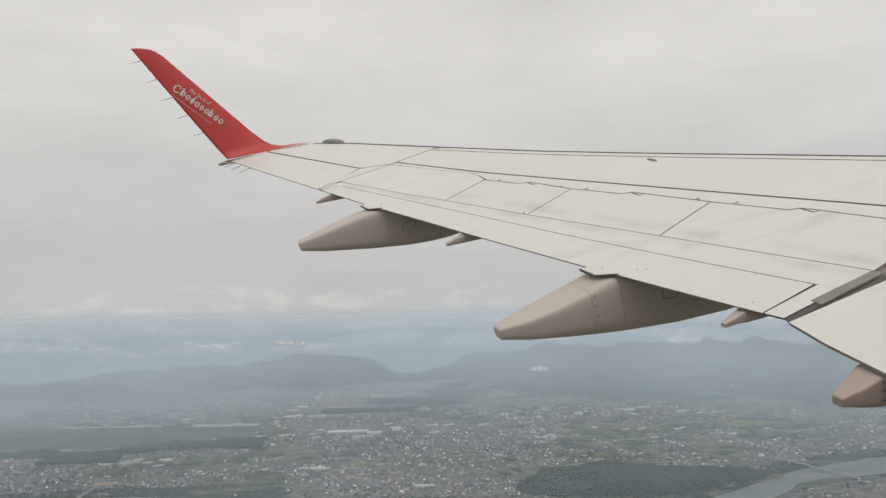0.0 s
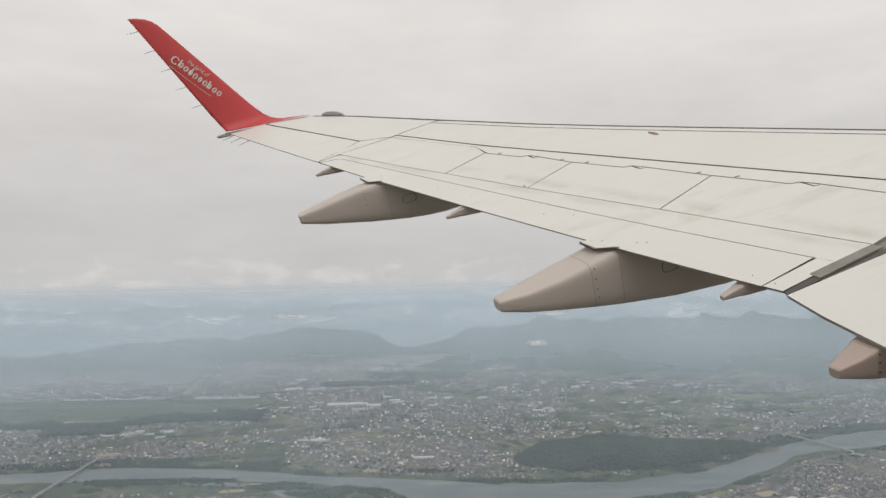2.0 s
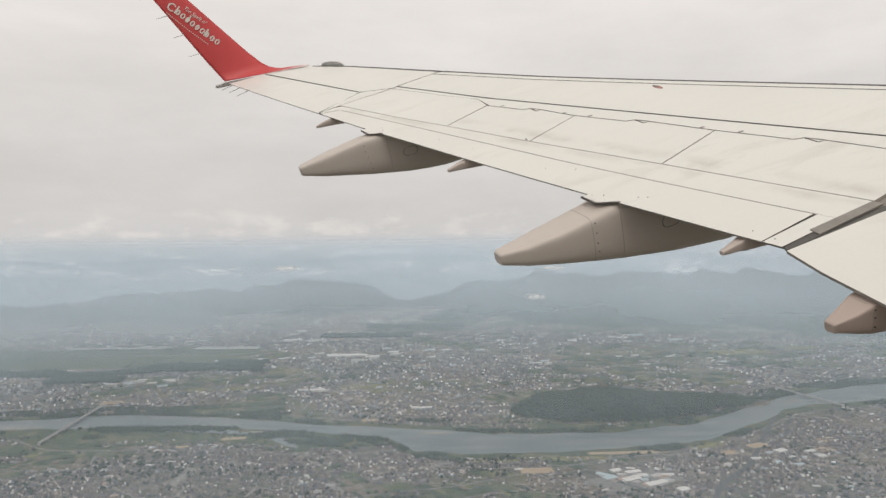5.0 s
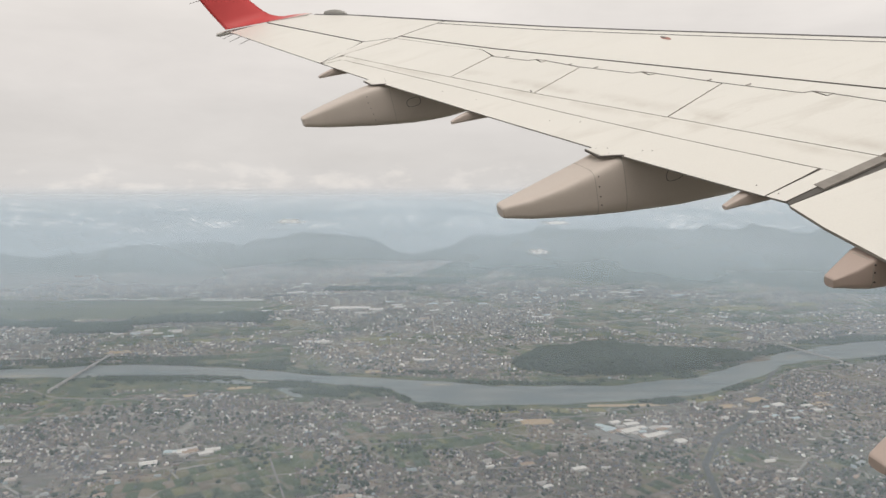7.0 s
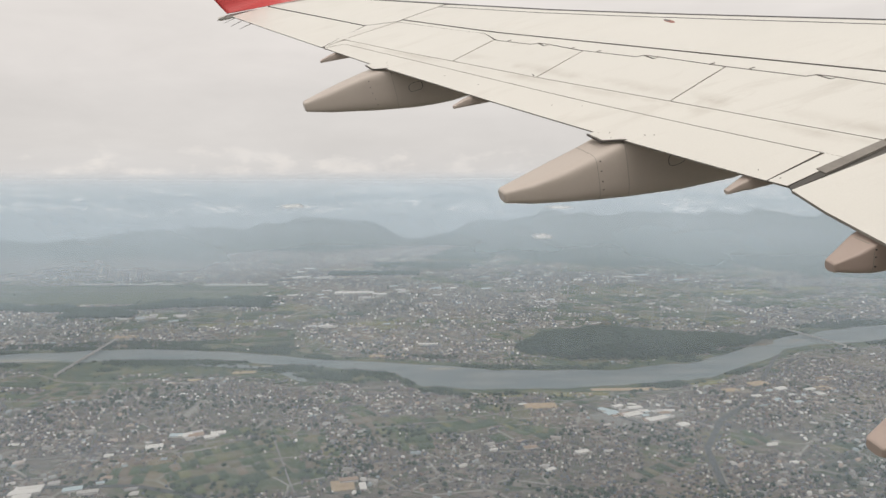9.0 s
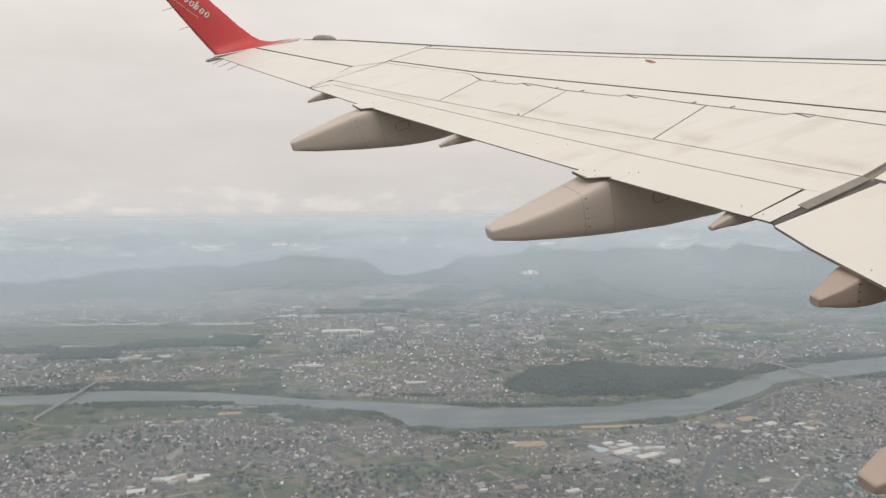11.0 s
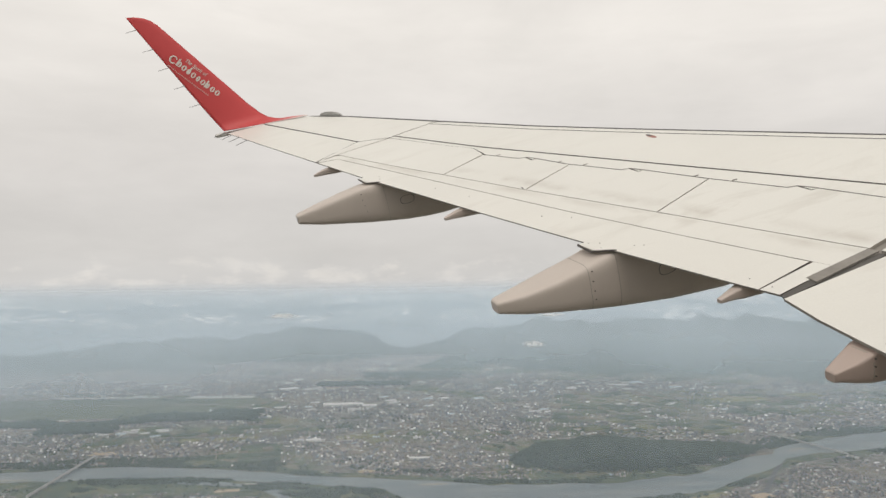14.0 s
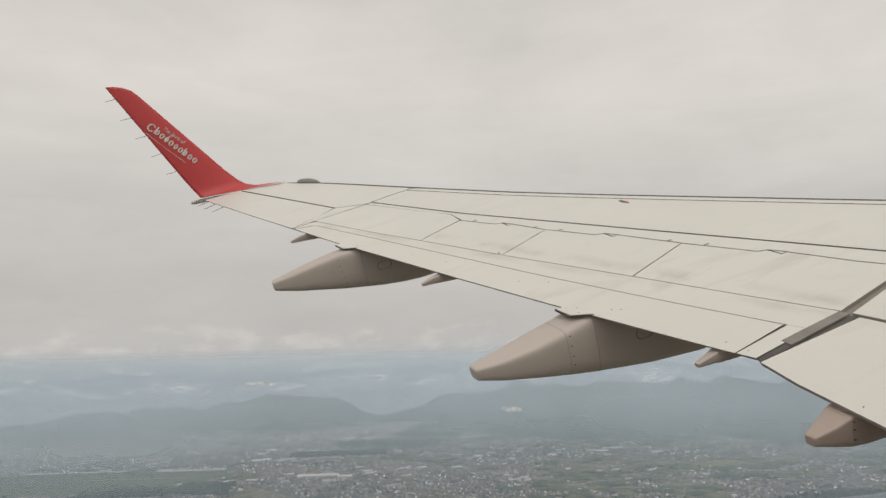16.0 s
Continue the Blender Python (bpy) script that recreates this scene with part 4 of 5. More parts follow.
def plate(name, a, b, mat, label="", k=24, m=3, thick=0.024, lift=0.0, parent=None, edge=None):
    """A skin panel between two edges given in plan (outboard, forward)."""
    A, B = resample(a, k), resample(b, k)
    top = [at(*(A[i] * (1 - j / m) + B[i] * j / m), lift) for i in range(k) for j in range(m + 1)]
    n = len(top)
    v = top + [(p[0], p[1], p[2] - thick) for p in top]
    w1 = m + 1
    f = []
    for i in range(k - 1):
        for j in range(m):
            q = (i * w1 + j, (i + 1) * w1 + j, (i + 1) * w1 + j + 1, i * w1 + j + 1)
            f += [q, tuple(n + z for z in reversed(q))]
        for j in (0, m):
            q = (i * w1 + j, (i + 1) * w1 + j, n + (i + 1) * w1 + j, n + i * w1 + j)
            f.append(q)
    for i in (0, k - 1):
        for j in range(m):
            f.append((i * w1 + j, i * w1 + j + 1, n + i * w1 + j + 1, n + i * w1 + j))
    bm = bmesh.new()
    me = bpy.data.meshes.new("tmp")
    me.from_pydata(v, [], f)
    bm.from_mesh(me)
    bpy.data.meshes.remove(me)
    ob = part(name, bm, mat, parent or plane, label)
    if edge is not None:
        # the cut edges are coloured dark: sealant in joints, shade on trailing edges
        ob.data.materials.append(edge)
        for poly, quad in zip(ob.data.polygons, f):
            low = sum(q >= n for q in quad)
            poly.material_index = 1 if low == 2 else 0
    return ob


def along(line, s0, s1, k=12, dy=0.0):
    return [(s, curve(line, s) + dy) for s in np.linspace(s0, s1, k)]


def wing_core():
    """Dark structure under the skin panels, seen only in the joints, with the lower surface."""
    st = list(np.linspace(1.2, 3.9, 6)) + [4.02] + list(np.linspace(4.44, 12.3, 22))
    cs = [1, 0.9, 0.75, 0.6, 0.45, 0.3, 0.18, 0.1, 0.05, 0.02, 0]
    v = []
    for s in st:
        le, te = curve(LE, s) - 0.015, curve(TE, s) + 0.03
        ch = le - te
        ring = [(-s, le - c * ch, wing_z(s, le - c * ch) - (0.011 if c > 0.98 else 0.022)) for c in cs]
        for c in reversed(cs[:-1]):
            y = le - c * ch
            thick = 0.115 * ch * 2.6 * math.sqrt(c) * (1 - c) + 0.005
            ring.append((-s, y, min(wing_z(s, y) - 0.022 - thick, 9)))
        v.append(ring)
    k = len(v[0])
    flat = [p for r in v for p in r]
    f = [(i * k + j, (i + 1) * k + j, (i + 1) * k + (j + 1) % k, i * k + (j + 1) % k) for i in range(len(v) - 1) for j in range(k)]
    f += [tuple(range(k)), tuple(range((len(v) - 1) * k, len(v) * k))]
    bm = bmesh.new()
    me = bpy.data.meshes.new("tmp")
    me.from_pydata(flat, [], f)
    bm.from_mesh(me)
    bpy.data.meshes.remove(me)
    return part("wing_core", bm, GAP, plane, "dark structure showing in the joints between panels")


wing_core()


JOG = ((0.085, 0.0), (0.06, 0.05), (-0.065, 0.05), (-0.06, 0.0))


def hinge_line(s0, s1, dy):
    """The spoiler hinge line, which steps forward at each hinge."""
    out = [(s0, curve(HIN, s0) + dy)]
    for s in (7.25, 6.21, 4.98):
        if min(s0, s1) < s - 0.12 and s + 0.12 < max(s0, s1):
            out += [(s + d, curve(HIN, s + d) + dy + e) for d, e in JOG]
    out += [(s, curve(HIN, s) + dy) for s in (6.81, 5.6, 4.5) if min(s0, s1) < s < max(s0, s1)] + [(s1, curve(HIN, s1) + dy)]
    return sorted(out, key=lambda q: q[0], reverse=s0 > s1)


SL = ((1.2, 5.52), (4.64, 4.04), (5.82, 3.52), (7.04, 2.99), (8.03, 2.56), (9.48, 2.03))
SH = ((4.07, 3.22), (4.64, 3.0), (5.36, 2.73), (6.52, 2.28), (7.52, 1.92), (8.3, 1.63), (9.33, 1.28))
FL = ((4.18, 2.88), (4.95, 2.60), (5.85, 2.29), (7.56, 1.75), (9.15, 1.24))
plate("slat", along(LE, 1.2, 9.46, 40, -0.268) + [(9.60, 2.52)], along(SL, 1.2, 9.44, 40, 0.009) + [(9.478, 2.040)], WHITE, "white leading-edge slat, retracted", 44, 4, 0.03, 0.004, edge=MIDSEAL)
plate("slat_nose", along(LE, 1.2, 9.46, 40, -0.165) + [(9.58, 2.63)], along(LE, 1.2, 9.46, 40, -0.255) + [(9.60, 2.535)], WHITE, "", 44, 3, 0.03, 0.006, edge=DARKGREY)
plate("leading_edge", along(LE, 1.2, 12.05, 40, 0.0), along(LE, 1.2, 12.05, 40, -0.15), EDGE, "dark leading edge strip", 48, 8)
plate("mid_skin", along(SL, 1.2, 9.462, 40, -0.013), hinge_line(1.2, 7.75, 0.007) + [(8.07, 2.484), (8.47, 2.318), (9.45, 1.962)], WHITE, "", 900, 2, 0.03, 0.0015, edge=MIDSEAL)
plate("outer_skin", along(LE, 9.635, 12.15, 14, -0.16), [(9.47, 1.972), (9.69, 1.630), (12.40, 0.798)], WHITE, "", 60, 6, 0.03, 0.002, edge=SEAL)
plate("fixed_panel", [(7.79, 2.459), (8.07, 2.478), (8.47, 2.312), (9.435, 1.957)], along(SH, 7.530, 9.343, 10, 0.004), WHITE, "", 14, 3, 0.026, 0.002, edge=SOFT)
for a0, a1, b0, b1 in ((7.768, 6.785, 7.518, 6.525), (6.775, 5.605, 6.515, 5.365), (5.595, 4.24, 5.355, 4.10)):
    plate("spoiler", hinge_line(a0, a1, -0.009), along(SH, b0, b1, 10, 0.004), SPOIL, "white spoiler panel, closed", 160, 4, 0.026, 0.002, edge=SOFT)
plate("flap_shroud", [(9.255, 1.03), (9.325, 1.268)] + along(SH, 9.28, 4.10, 20, -0.004), [(9.224, 1.03), (9.160, 1.241)] + along(FL, 9.12, 4.19, 20, 0.003) + [(4.065, 2.925)], FLAPW, "", 60, 2, 0.024, 0.001, edge=SOFT)
# flap and aileron trailing edges: their shade is put into the edge colour
plate("flap", [(9.148, 1.234)] + along(FL, 9.1, 4.19, 24, -0.004), along(TE, 9.215, 4.127, 24), FLAPW, "white outboard flap, retracted", 40, 4, 0.009, edge=MIDSEAL)
plate("fixed_panel", [(9.460, 1.953), (9.350, 1.27), (9.262, 1.03)], [(9.68, 1.622), (9.515, 1.348), (9.27, 1.02)], WHITE, "", 10, 2, 0.026, 0.002, edge=SOFT)
plate("aileron", [(9.70, 1.607), (12.40, 0.768)], along(TE, 9.285, 12.36, 12), WHITE, "white aileron", 20, 4, 0.009, edge=SEAL)
plate("fixed_panel", [(4.174, 2.889), (4.12, 2.455)], [(4.065, 2.925), (4.02, 2.49)], WHITE, "", 10, 1, 0.010, edge=MIDSEAL)
plate("inner_skin", [(1.2, 5.30), (3.98, 4.06), (4.20, 3.98)], [(1.2, 3.3), (3.85, 3.3), (4.04, 3.23)], WHITE, "", 12, 3, 0.026, 0.002, edge=SOFT)
plate("inboard_flap", [(1.2, 3.28), (3.80, 3.28), (3.985, 3.215)], [(1.2, 2.40), (3.80, 2.448), (3.975, 2.475)], FLAPW, "white inboard flap, retracted", 12, 4, 0.016, edge=STRIP)
plate("seal_strip", [(4.10, 3.20), (4.065, 2.72)], [(4.045, 3.215), (4.00, 2.72)], STRIP, "grey rubber seal between the flaps", 8, 2, 0.012, 0.004)
plate("seal_lip", [(4.04, 3.215), (3.995, 2.72)], [(4.005, 3.22), (3.965, 2.72)], LIP, "", 8, 1, 0.012, -0.008)
plate("seal_strip", [(4.04, 2.72), (4.014, 2.50)], [(3.995, 2.72), (3.985, 2.485)], LIP, "dark rubber seal between the flaps", 8, 1, 0.012, -0.004)


def slab(name, s, y, ls, ly, mat, h=0.006, lift=0.0, turn=0.0, parent=None, label=""):
    c, k = math.cos(turn), math.sin(turn)
    pts = [(s + dx * c - dy * k, y + dx * k + dy * c) for dx, dy in ((-ls / 2, -ly / 2), (ls / 2, -ly / 2), (ls / 2, ly / 2), (-ls / 2, ly / 2))]
    bm = bmesh.new()
    hi = [bm.verts.new(at(*p, lift + h)) for p in pts]
    lo = [bm.verts.new(at(*p, lift - 0.004)) for p in pts]
    bm.faces.new(hi)
    bm.faces.new(lo[::-1])
    for i in range(4):
        bm.faces.new((hi[i], lo[i], lo[(i + 1) % 4], hi[(i + 1) % 4]))
    return part(name, bm, mat, parent or plane, label)


for s in (7.62, 6.92, 6.66, 5.72, 5.44):
    slab("hinge_tab", s, curve(HIN, s) + 0.028, 0.010, 0.04, MIDSEAL, 0.006, turn=0.1)
slab("drain_mark", 6.58, 2.285, 0.05, 0.010, RIVET, 0.003, turn=0.2)


def skin_disc(name, s, y, a, c, mat, lift, label="", n=16):
    """A small raised oval lying on the skin."""
    bm = bmesh.new()
    lo = [bm.verts.new(at(s + a * math.cos(k / n * math.tau), y + c * math.sin(k / n * math.tau), lift)) for k in range(n)]
    hi = [bm.verts.new(at(s + 0.9 * a * math.cos(k / n * math.tau), y + 0.9 * c * math.sin(k / n * math.tau), lift + 0.003)) for k in range(n)]
    bm.faces.new(hi)
    for k in range(n):
        bm.faces.new((lo[k], lo[(k + 1) % n], hi[(k + 1) % n], hi[k]))
    return part(name, bm, mat, plane, label)


skin_disc("filler_cap", 6.85, 3.79, 0.075, 0.026, MARK, 0.0045, "faded reddish round filler cap")
skin_disc("filler_cap_rim", 6.88, 3.787, 0.045, 0.012, DARKGREY, 0.0077)
# fasteners near the fairings and at the flap ends
for s, y in ((5.20, 2.155), (5.13, 2.12), (5.02, 2.30), (4.98, 2.345), (5.25, 2.10), (4.24, 2.50), (4.10, 2.52),
             (8.05, 1.42), (7.95, 1.40), (6.75, 1.86), (5.9, 2.10), (5.72, 2.25), (7.2, 1.72), (3.42, 2.50)):
    skin_disc("fastener", s, y, 0.0024, 0.0048, MIDSEAL, 0.001, n=8)


# ------------------------------------------------------------------ winglet
def loft(name, rings, mat, parent, label=""):
    k = len(rings[0])
    flat = [p for r in rings for p in r]
    f = [(i * k + j, (i + 1) * k + j, (i + 1) * k + (j + 1) % k, i * k + (j + 1) % k) for i in range(len(rings) - 1) for j in range(k)]
    f += [tuple(range(k)), tuple(range((len(rings) - 1) * k, len(rings) * k))]
    bm = bmesh.new()
    me = bpy.data.meshes.new("tmp")
    me.from_pydata(flat, [], f)
    bm.from_mesh(me)
    bpy.data.meshes.remove(me)
    ob = part(name, bm, mat, parent, label, smooth=True)
    for poly in ob.data.polygons:
        if len(poly.vertices) == k and k > 4:
            poly.use_smooth = False
    return ob


# outboard, height, trailing edge, leading edge, half thickness
WL = ((12.10, -0.8385, 1.36, 1.465, 0.003), (12.22, -0.827, 1.12, 1.41, 0.005), (12.34, -0.816, 0.88, 1.27, 0.008), (12.44, -0.808, 0.60, 1.10, 0.014), (12.52, -0.785, 0.195, 1.00, 0.03), (12.58, -0.74, 0.172, 0.90, 0.035), (12.62, -0.66, 0.13, 0.81, 0.036),
      (12.665, -0.48, 0.045, 0.672, 0.034), (12.75, -0.08, -0.128, 0.410, 0.030), (12.84, 0.34, -0.309, 0.136, 0.024), (12.93, 0.74, -0.482, -0.126, 0.018),
      (12.965, 0.92, -0.559, -0.245, 0.014), (12.98, 1.00, -0.594, -0.315, 0.012), (12.99, 1.06, -0.62, -0.41, 0.009), (12.998, 1.10, -0.637, -0.53, 0.006), (13.0, 1.115, -0.645, -0.63, 0.004))
rings = []
for i, (s, z, te, le, th) in enumerate(WL):
    p, q = WL[max(i - 1, 0)], WL[min(i + 1, len(WL) - 1)]
    d = Vector((q[0] - p[0], q[1] - p[1])).normalized()
    nx, nz = -d.y, d.x
    ring = []
    prof = ((0, 0.1), (0.08, 0.35), (0.25, 0.75), (0.5, 1.0), (0.75, 0.95), (0.92, 0.6), (1, 0.0))
    for c, t in prof + tuple((c, -t) for c, t in reversed(prof[:-1])):
        ring.append((-(s + nx * th * t), te + (le - te) * c, z + nz * th * t))
    rings.append(ring)
winglet = loft("winglet", rings, RED, plane, "bright red winglet")


def wl(u, v, off=0.0):
    """A place on the winglet's inner face: u up the span, v from trailing to leading edge."""
    z = -0.66 + u * 1.66
    s, te, le, th = (float(np.interp(z, [q[1] for q in WL[6:13]], [q[k] for q in WL[6:13]])) for k in (0, 2, 3, 4))
    t = float(np.interp(v, (0, 0.08, 0.25, 0.5, 0.75, 0.92, 1), (0.1, 0.35, 0.75, 1, 0.95, 0.6, 0)))
    return Vector((-(s - th * t - off), te + (le - te) * v, z + 0.2 * off))


def stroke(name, a, b, wide, mat, off=0.004, label=""):
    """A painted bar from a to b (u, v) on the winglet, flat on its face."""
    p, q = wl(*a, off), wl(*b, off)
    d = (q - p).normalized()
    nrm = (wl(a[0] + 0.1, a[1]) - wl(*a)).cross(wl(a[0], a[1] + 0.2) - wl(*a)).normalized()
    sd = d.cross(nrm).normalized() * wide / 2
    bm = bmesh.new()
    lo = [bm.verts.new(k) for k in (p - sd, q - sd, q + sd, p + sd)]
    nrm = nrm if nrm.x > 0 else -nrm
    hi = [bm.verts.new(k.co + nrm * 0.003) for k in lo]
    bm.faces.new(hi), bm.faces.new(lo[::-1])
    for i in range(4):
        bm.faces.new((lo[i], lo[(i + 1) % 4], hi[(i + 1) % 4], hi[i]))
    return part(name, bm, mat, winglet, label)


def lerp2(a, b, t):
    return (a[0] + (b[0] - a[0]) * t, a[1] + (b[1] - a[1]) * t)


def logo_ring(a, wide, tall, thick, gap):
    """An open oval band on the winglet's face, standing in for one sign of the logo."""
    along_ = (wl(0.295, 0.585) - wl(0.655, 0.33)).normalized()
    nrm = (wl(0.6, 0.4) - wl(0.4, 0.4)).cross(wl(0.5, 0.6) - wl(0.5, 0.4)).normalized()
    nrm = nrm if nrm.x > 0 else -nrm
    up_ = nrm.cross(along_)
    c = wl(*a, 0.005)
    bm = bmesh.new()
    n = 16
    rows_ = []
    for k in range(n + 1):
        ang = gap + (math.tau - 2 * gap) * k / n
        d = along_ * math.cos(ang) * wide / 2 + up_ * math.sin(ang) * tall / 2
        e = along_ * math.cos(ang) * (wide / 2 - thick) + up_ * math.sin(ang) * (tall / 2 - thick * 0.6)
        rows_.append([bm.verts.new(c + q + nrm * o) for q, o in ((d, 0), (d, 0.003), (e, 0.003), (e, 0))])
    for p, q in zip(rows_, rows_[1:]):
        for k in range(4):
            bm.faces.new((p[k], q[k], q[(k + 1) % 4], p[(k + 1) % 4]))
    return part("logo_shape", bm, LETTER, winglet, "cream painted logo shape")


def logo_bar(a, wide, tall):
    """An upright bar of the logo, square to its line."""
    along_ = (wl(0.295, 0.585) - wl(0.655, 0.33)).normalized()
    nrm = (wl(0.6, 0.4) - wl(0.4, 0.4)).cross(wl(0.5, 0.6) - wl(0.5, 0.4)).normalized()
    nrm = nrm if nrm.x > 0 else -nrm
    up_ = nrm.cross(along_)
    c = wl(*a, 0.005) + up_ * (tall - 0.088) / 2
    bm = bmesh.new()
    lo = [bm.verts.new(c + along_ * p * wide / 2 + up_ * q * tall / 2) for p, q in ((-1, -1), (1, -1), (1, 1), (-1, 1))]
    hi = [bm.verts.new(v.co + nrm * 0.003) for v in lo]
    bm.faces.new(hi), bm.faces.new(lo[::-1])
    for k in range(4):
        bm.faces.new((lo[k], lo[(k + 1) % 4], hi[(k + 1) % 4], hi[k]))
    return part("logo_shape", bm, LETTER, winglet, "cream painted logo shape")


# the logo as an open ring and a row of plain bars along its line
c0, c1 = (0.665, 0.325), (0.258, 0.609)
logo_ring(lerp2(c0, c1, 0.075), 0.122, 0.125, 0.025, 0.6)
for k, (wd, tall) in enumerate(((0.06, 0.088), (0.07, 0.088), (0.06, 0.092), (0.07, 0.088), (0.055, 0.088), (0.07, 0.088), (0.05, 0.088), (0.065, 0.088), (0.07, 0.088))):
    logo_ring(lerp2(c0, c1, 0.205 + 0.0975 * k), wd, tall, 0.022, 0.0)
for k in (0.165, 0.405, 0.755):
    logo_bar(lerp2(c0, c1, k), 0.022, 0.122)
for i in range(24):
    a = lerp2((0.60, 0.06), (0.255, 0.37), i / 24)
    stroke("small_print_bar", a, lerp2((0.60, 0.06), (0.255, 0.37), (i + 0.45) / 24), 0.013, LETTER)


def lettering(text, a, b, tall, mat):
    cu = bpy.data.curves.new("lettering", "FONT")
    cu.body, cu.size, cu.extrude, cu.shear = text, tall, 0.0015, 0.25
    tmp = new("lettering_curve", cu)
    bpy.context.view_layer.update()
    me = bpy.data.meshes.new_from_object(tmp.evaluated_get(bpy.context.evaluated_depsgraph_get()))
    bpy.data.objects.remove(tmp)
    p, q = wl(*a, 0.006), wl(*b, 0.006)
    d = (q - p).normalized()
    nrm = (wl(a[0] + 0.1, a[1]) - wl(*a)).cross(wl(a[0], a[1] + 0.2) - wl(*a)).normalized()
    nrm = nrm if nrm.x > 0 else -nrm
    u = nrm.cross(d)
    wide = max(v.co.x for v in me.vertices)
    me.transform(Matrix.Translation(p) @ Matrix((d, u, nrm)).transposed().to_4x4() @ Matrix.Diagonal(((q - p).length / wide, 1, 1, 1)))
    me.materials.clear()
    me.materials.append(mat)
    ob = new("lettering", me)
    ob.parent = winglet
    return tagged(ob, "thin cream script lettering")


lettering("The Spirit of", (0.60, 0.60), (0.425, 0.735), 0.085, LETTER)


def rod(name, p, q, r, mat, parent, label="", taper=1.0, sides=8):
    p, q = Vector(p), Vector(q)
    d = (q - p).normalized()
    a = d.orthogonal().normalized()
    b = d.cross(a)
    rings = [[tuple(o + (a * math.cos(k / sides * math.tau) + b * math.sin(k / sides * math.tau)) * rr) for k in range(sides)] for o, rr in ((p, r), (p.lerp(q, 0.5), r * (1 + taper) / 2), (q, r * taper))]
    return loft(name, rings, mat, parent, label)


for u in (0.95, 0.76, 0.575, 0.39, 0.205):
    p = wl(u, 0.0)
    rod("static_wick", p + Vector((0, 0.02, 0)), p + Vector((0, -0.16, -0.012)), 0.0045, DARKGREY, winglet, "thin dark static wick", 0.5)
for s in (12.55, 12.22, 11.9, 11.55):
    p = Vector(at(s, curve(TE, s) if s < 12.4 else 0.2, -0.01))
    rod("static_wick", p, p + Vector((0, -0.17, -0.03)), 0.0045, DARKGREY, plane, "thin dark static wick", 0.5)
# tail light pod at the foot of the winglet
pod = []
for y, r in ((0.82, 0.004), (0.7, 0.014), (0.5, 0.022), (0.3, 0.028), (0.18, 0.032), (0.08, 0.030), (0.05, 0.020), (0.045, 0.004)):
    sx = 12.44 + (0.82 - y) * 0.22
    pod.append([(-(sx + r * math.cos(k / 12 * math.tau)), y, -0.845 + 0.01 * (0.82 - y) + r * math.sin(k / 12 * math.tau)) for k in range(12)])
loft("tail_light_pod", pod, plain("light_grey_pod_metal", (0.74, 0.73, 0.70), 0.4), plane, "small grey metal light pod")
# sensor fins standing on the leading edge
for s, ln, hh in ((11.68, 0.42, 0.075),):
    pts = []
    for side_ in (-0.012, 0.012):
        ring = []
        for k in range(13):
            a = math.pi * k / 12
            ss = s + ln / 2 * math.cos(a)
            ring.append((-ss, curve(LE, ss) - 0.10 + side_, wing_z(ss, curve(LE, ss) - 0.1) - 0.01 + hh * math.sin(a) ** 0.7))
        pts.append(ring)
    loft("edge_fin", pts, FINGREY, plane, "small dark rounded fin on the leading edge")


# ------------------------------------------------------------------ flap track fairings
def section(s, y, zt, zb, hw, crown=0.34):
    """A box section with rounded shoulders and a rounder keel."""
    mid, hh = (zt + zb) / 2, (zt - zb) / 2
    ring = []
    for k in range(32):
        a = math.tau * (k + 0.5) / 32
        cx, sx = math.cos(a), math.sin(a)
        e = crown if sx > 0 else 0.6
        ring.append((-s + hw * math.copysign(abs(cx) ** e, cx), y, mid + hh * math.copysign(abs(sx) ** e, sx)))
    return ring


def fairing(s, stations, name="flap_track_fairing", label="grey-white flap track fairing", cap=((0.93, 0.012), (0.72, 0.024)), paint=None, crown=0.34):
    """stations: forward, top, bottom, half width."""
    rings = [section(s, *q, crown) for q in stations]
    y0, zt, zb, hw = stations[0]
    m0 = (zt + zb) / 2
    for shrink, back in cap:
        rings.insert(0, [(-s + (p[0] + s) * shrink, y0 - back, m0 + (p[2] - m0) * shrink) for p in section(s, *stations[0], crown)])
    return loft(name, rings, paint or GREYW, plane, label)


def dots(parent, s_side, pts):
    for y, z in pts:
        bm = bmesh.new()
        bmesh.ops.create_cone(bm, cap_ends=True, segments=8, radius1=0.0052, radius2=0.004, depth=0.006, matrix=Matrix.Translation((-s_side, y, z)) @ Matrix.Rotation(radians(90), 4, "Y"))
        part("rivet", bm, RIVET, parent)


def oval(parent, s_side, y, z, a, b):
    """A raised dark seam round an oval access panel."""
    n = 24
    bm = bmesh.new()
    rows_ = []
    for r in (1.0, 0.915):
        for o in (0.0, 0.003):
            rows_.append([bm.verts.new((-s_side + o, y + a * r * math.copysign(abs(math.cos(k / n * math.tau)) ** 0.6, math.cos(k / n * math.tau)), z + b * r * math.copysign(abs(math.sin(k / n * math.tau)) ** 0.8, math.sin(k / n * math.tau)))) for k in range(n)])
    for p, q in ((0, 1), (1, 3), (3, 2), (2, 0)):
        for k in range(n):
            bm.faces.new((rows_[p][k], rows_[p][(k + 1) % n], rows_[q][(k + 1) % n], rows_[q][k]))
    part("access_panel_seam", bm, DARKGREY, parent, "dark seam of an oval access panel")


def under(s, y):
    return wing_z(s, y) - 0.035


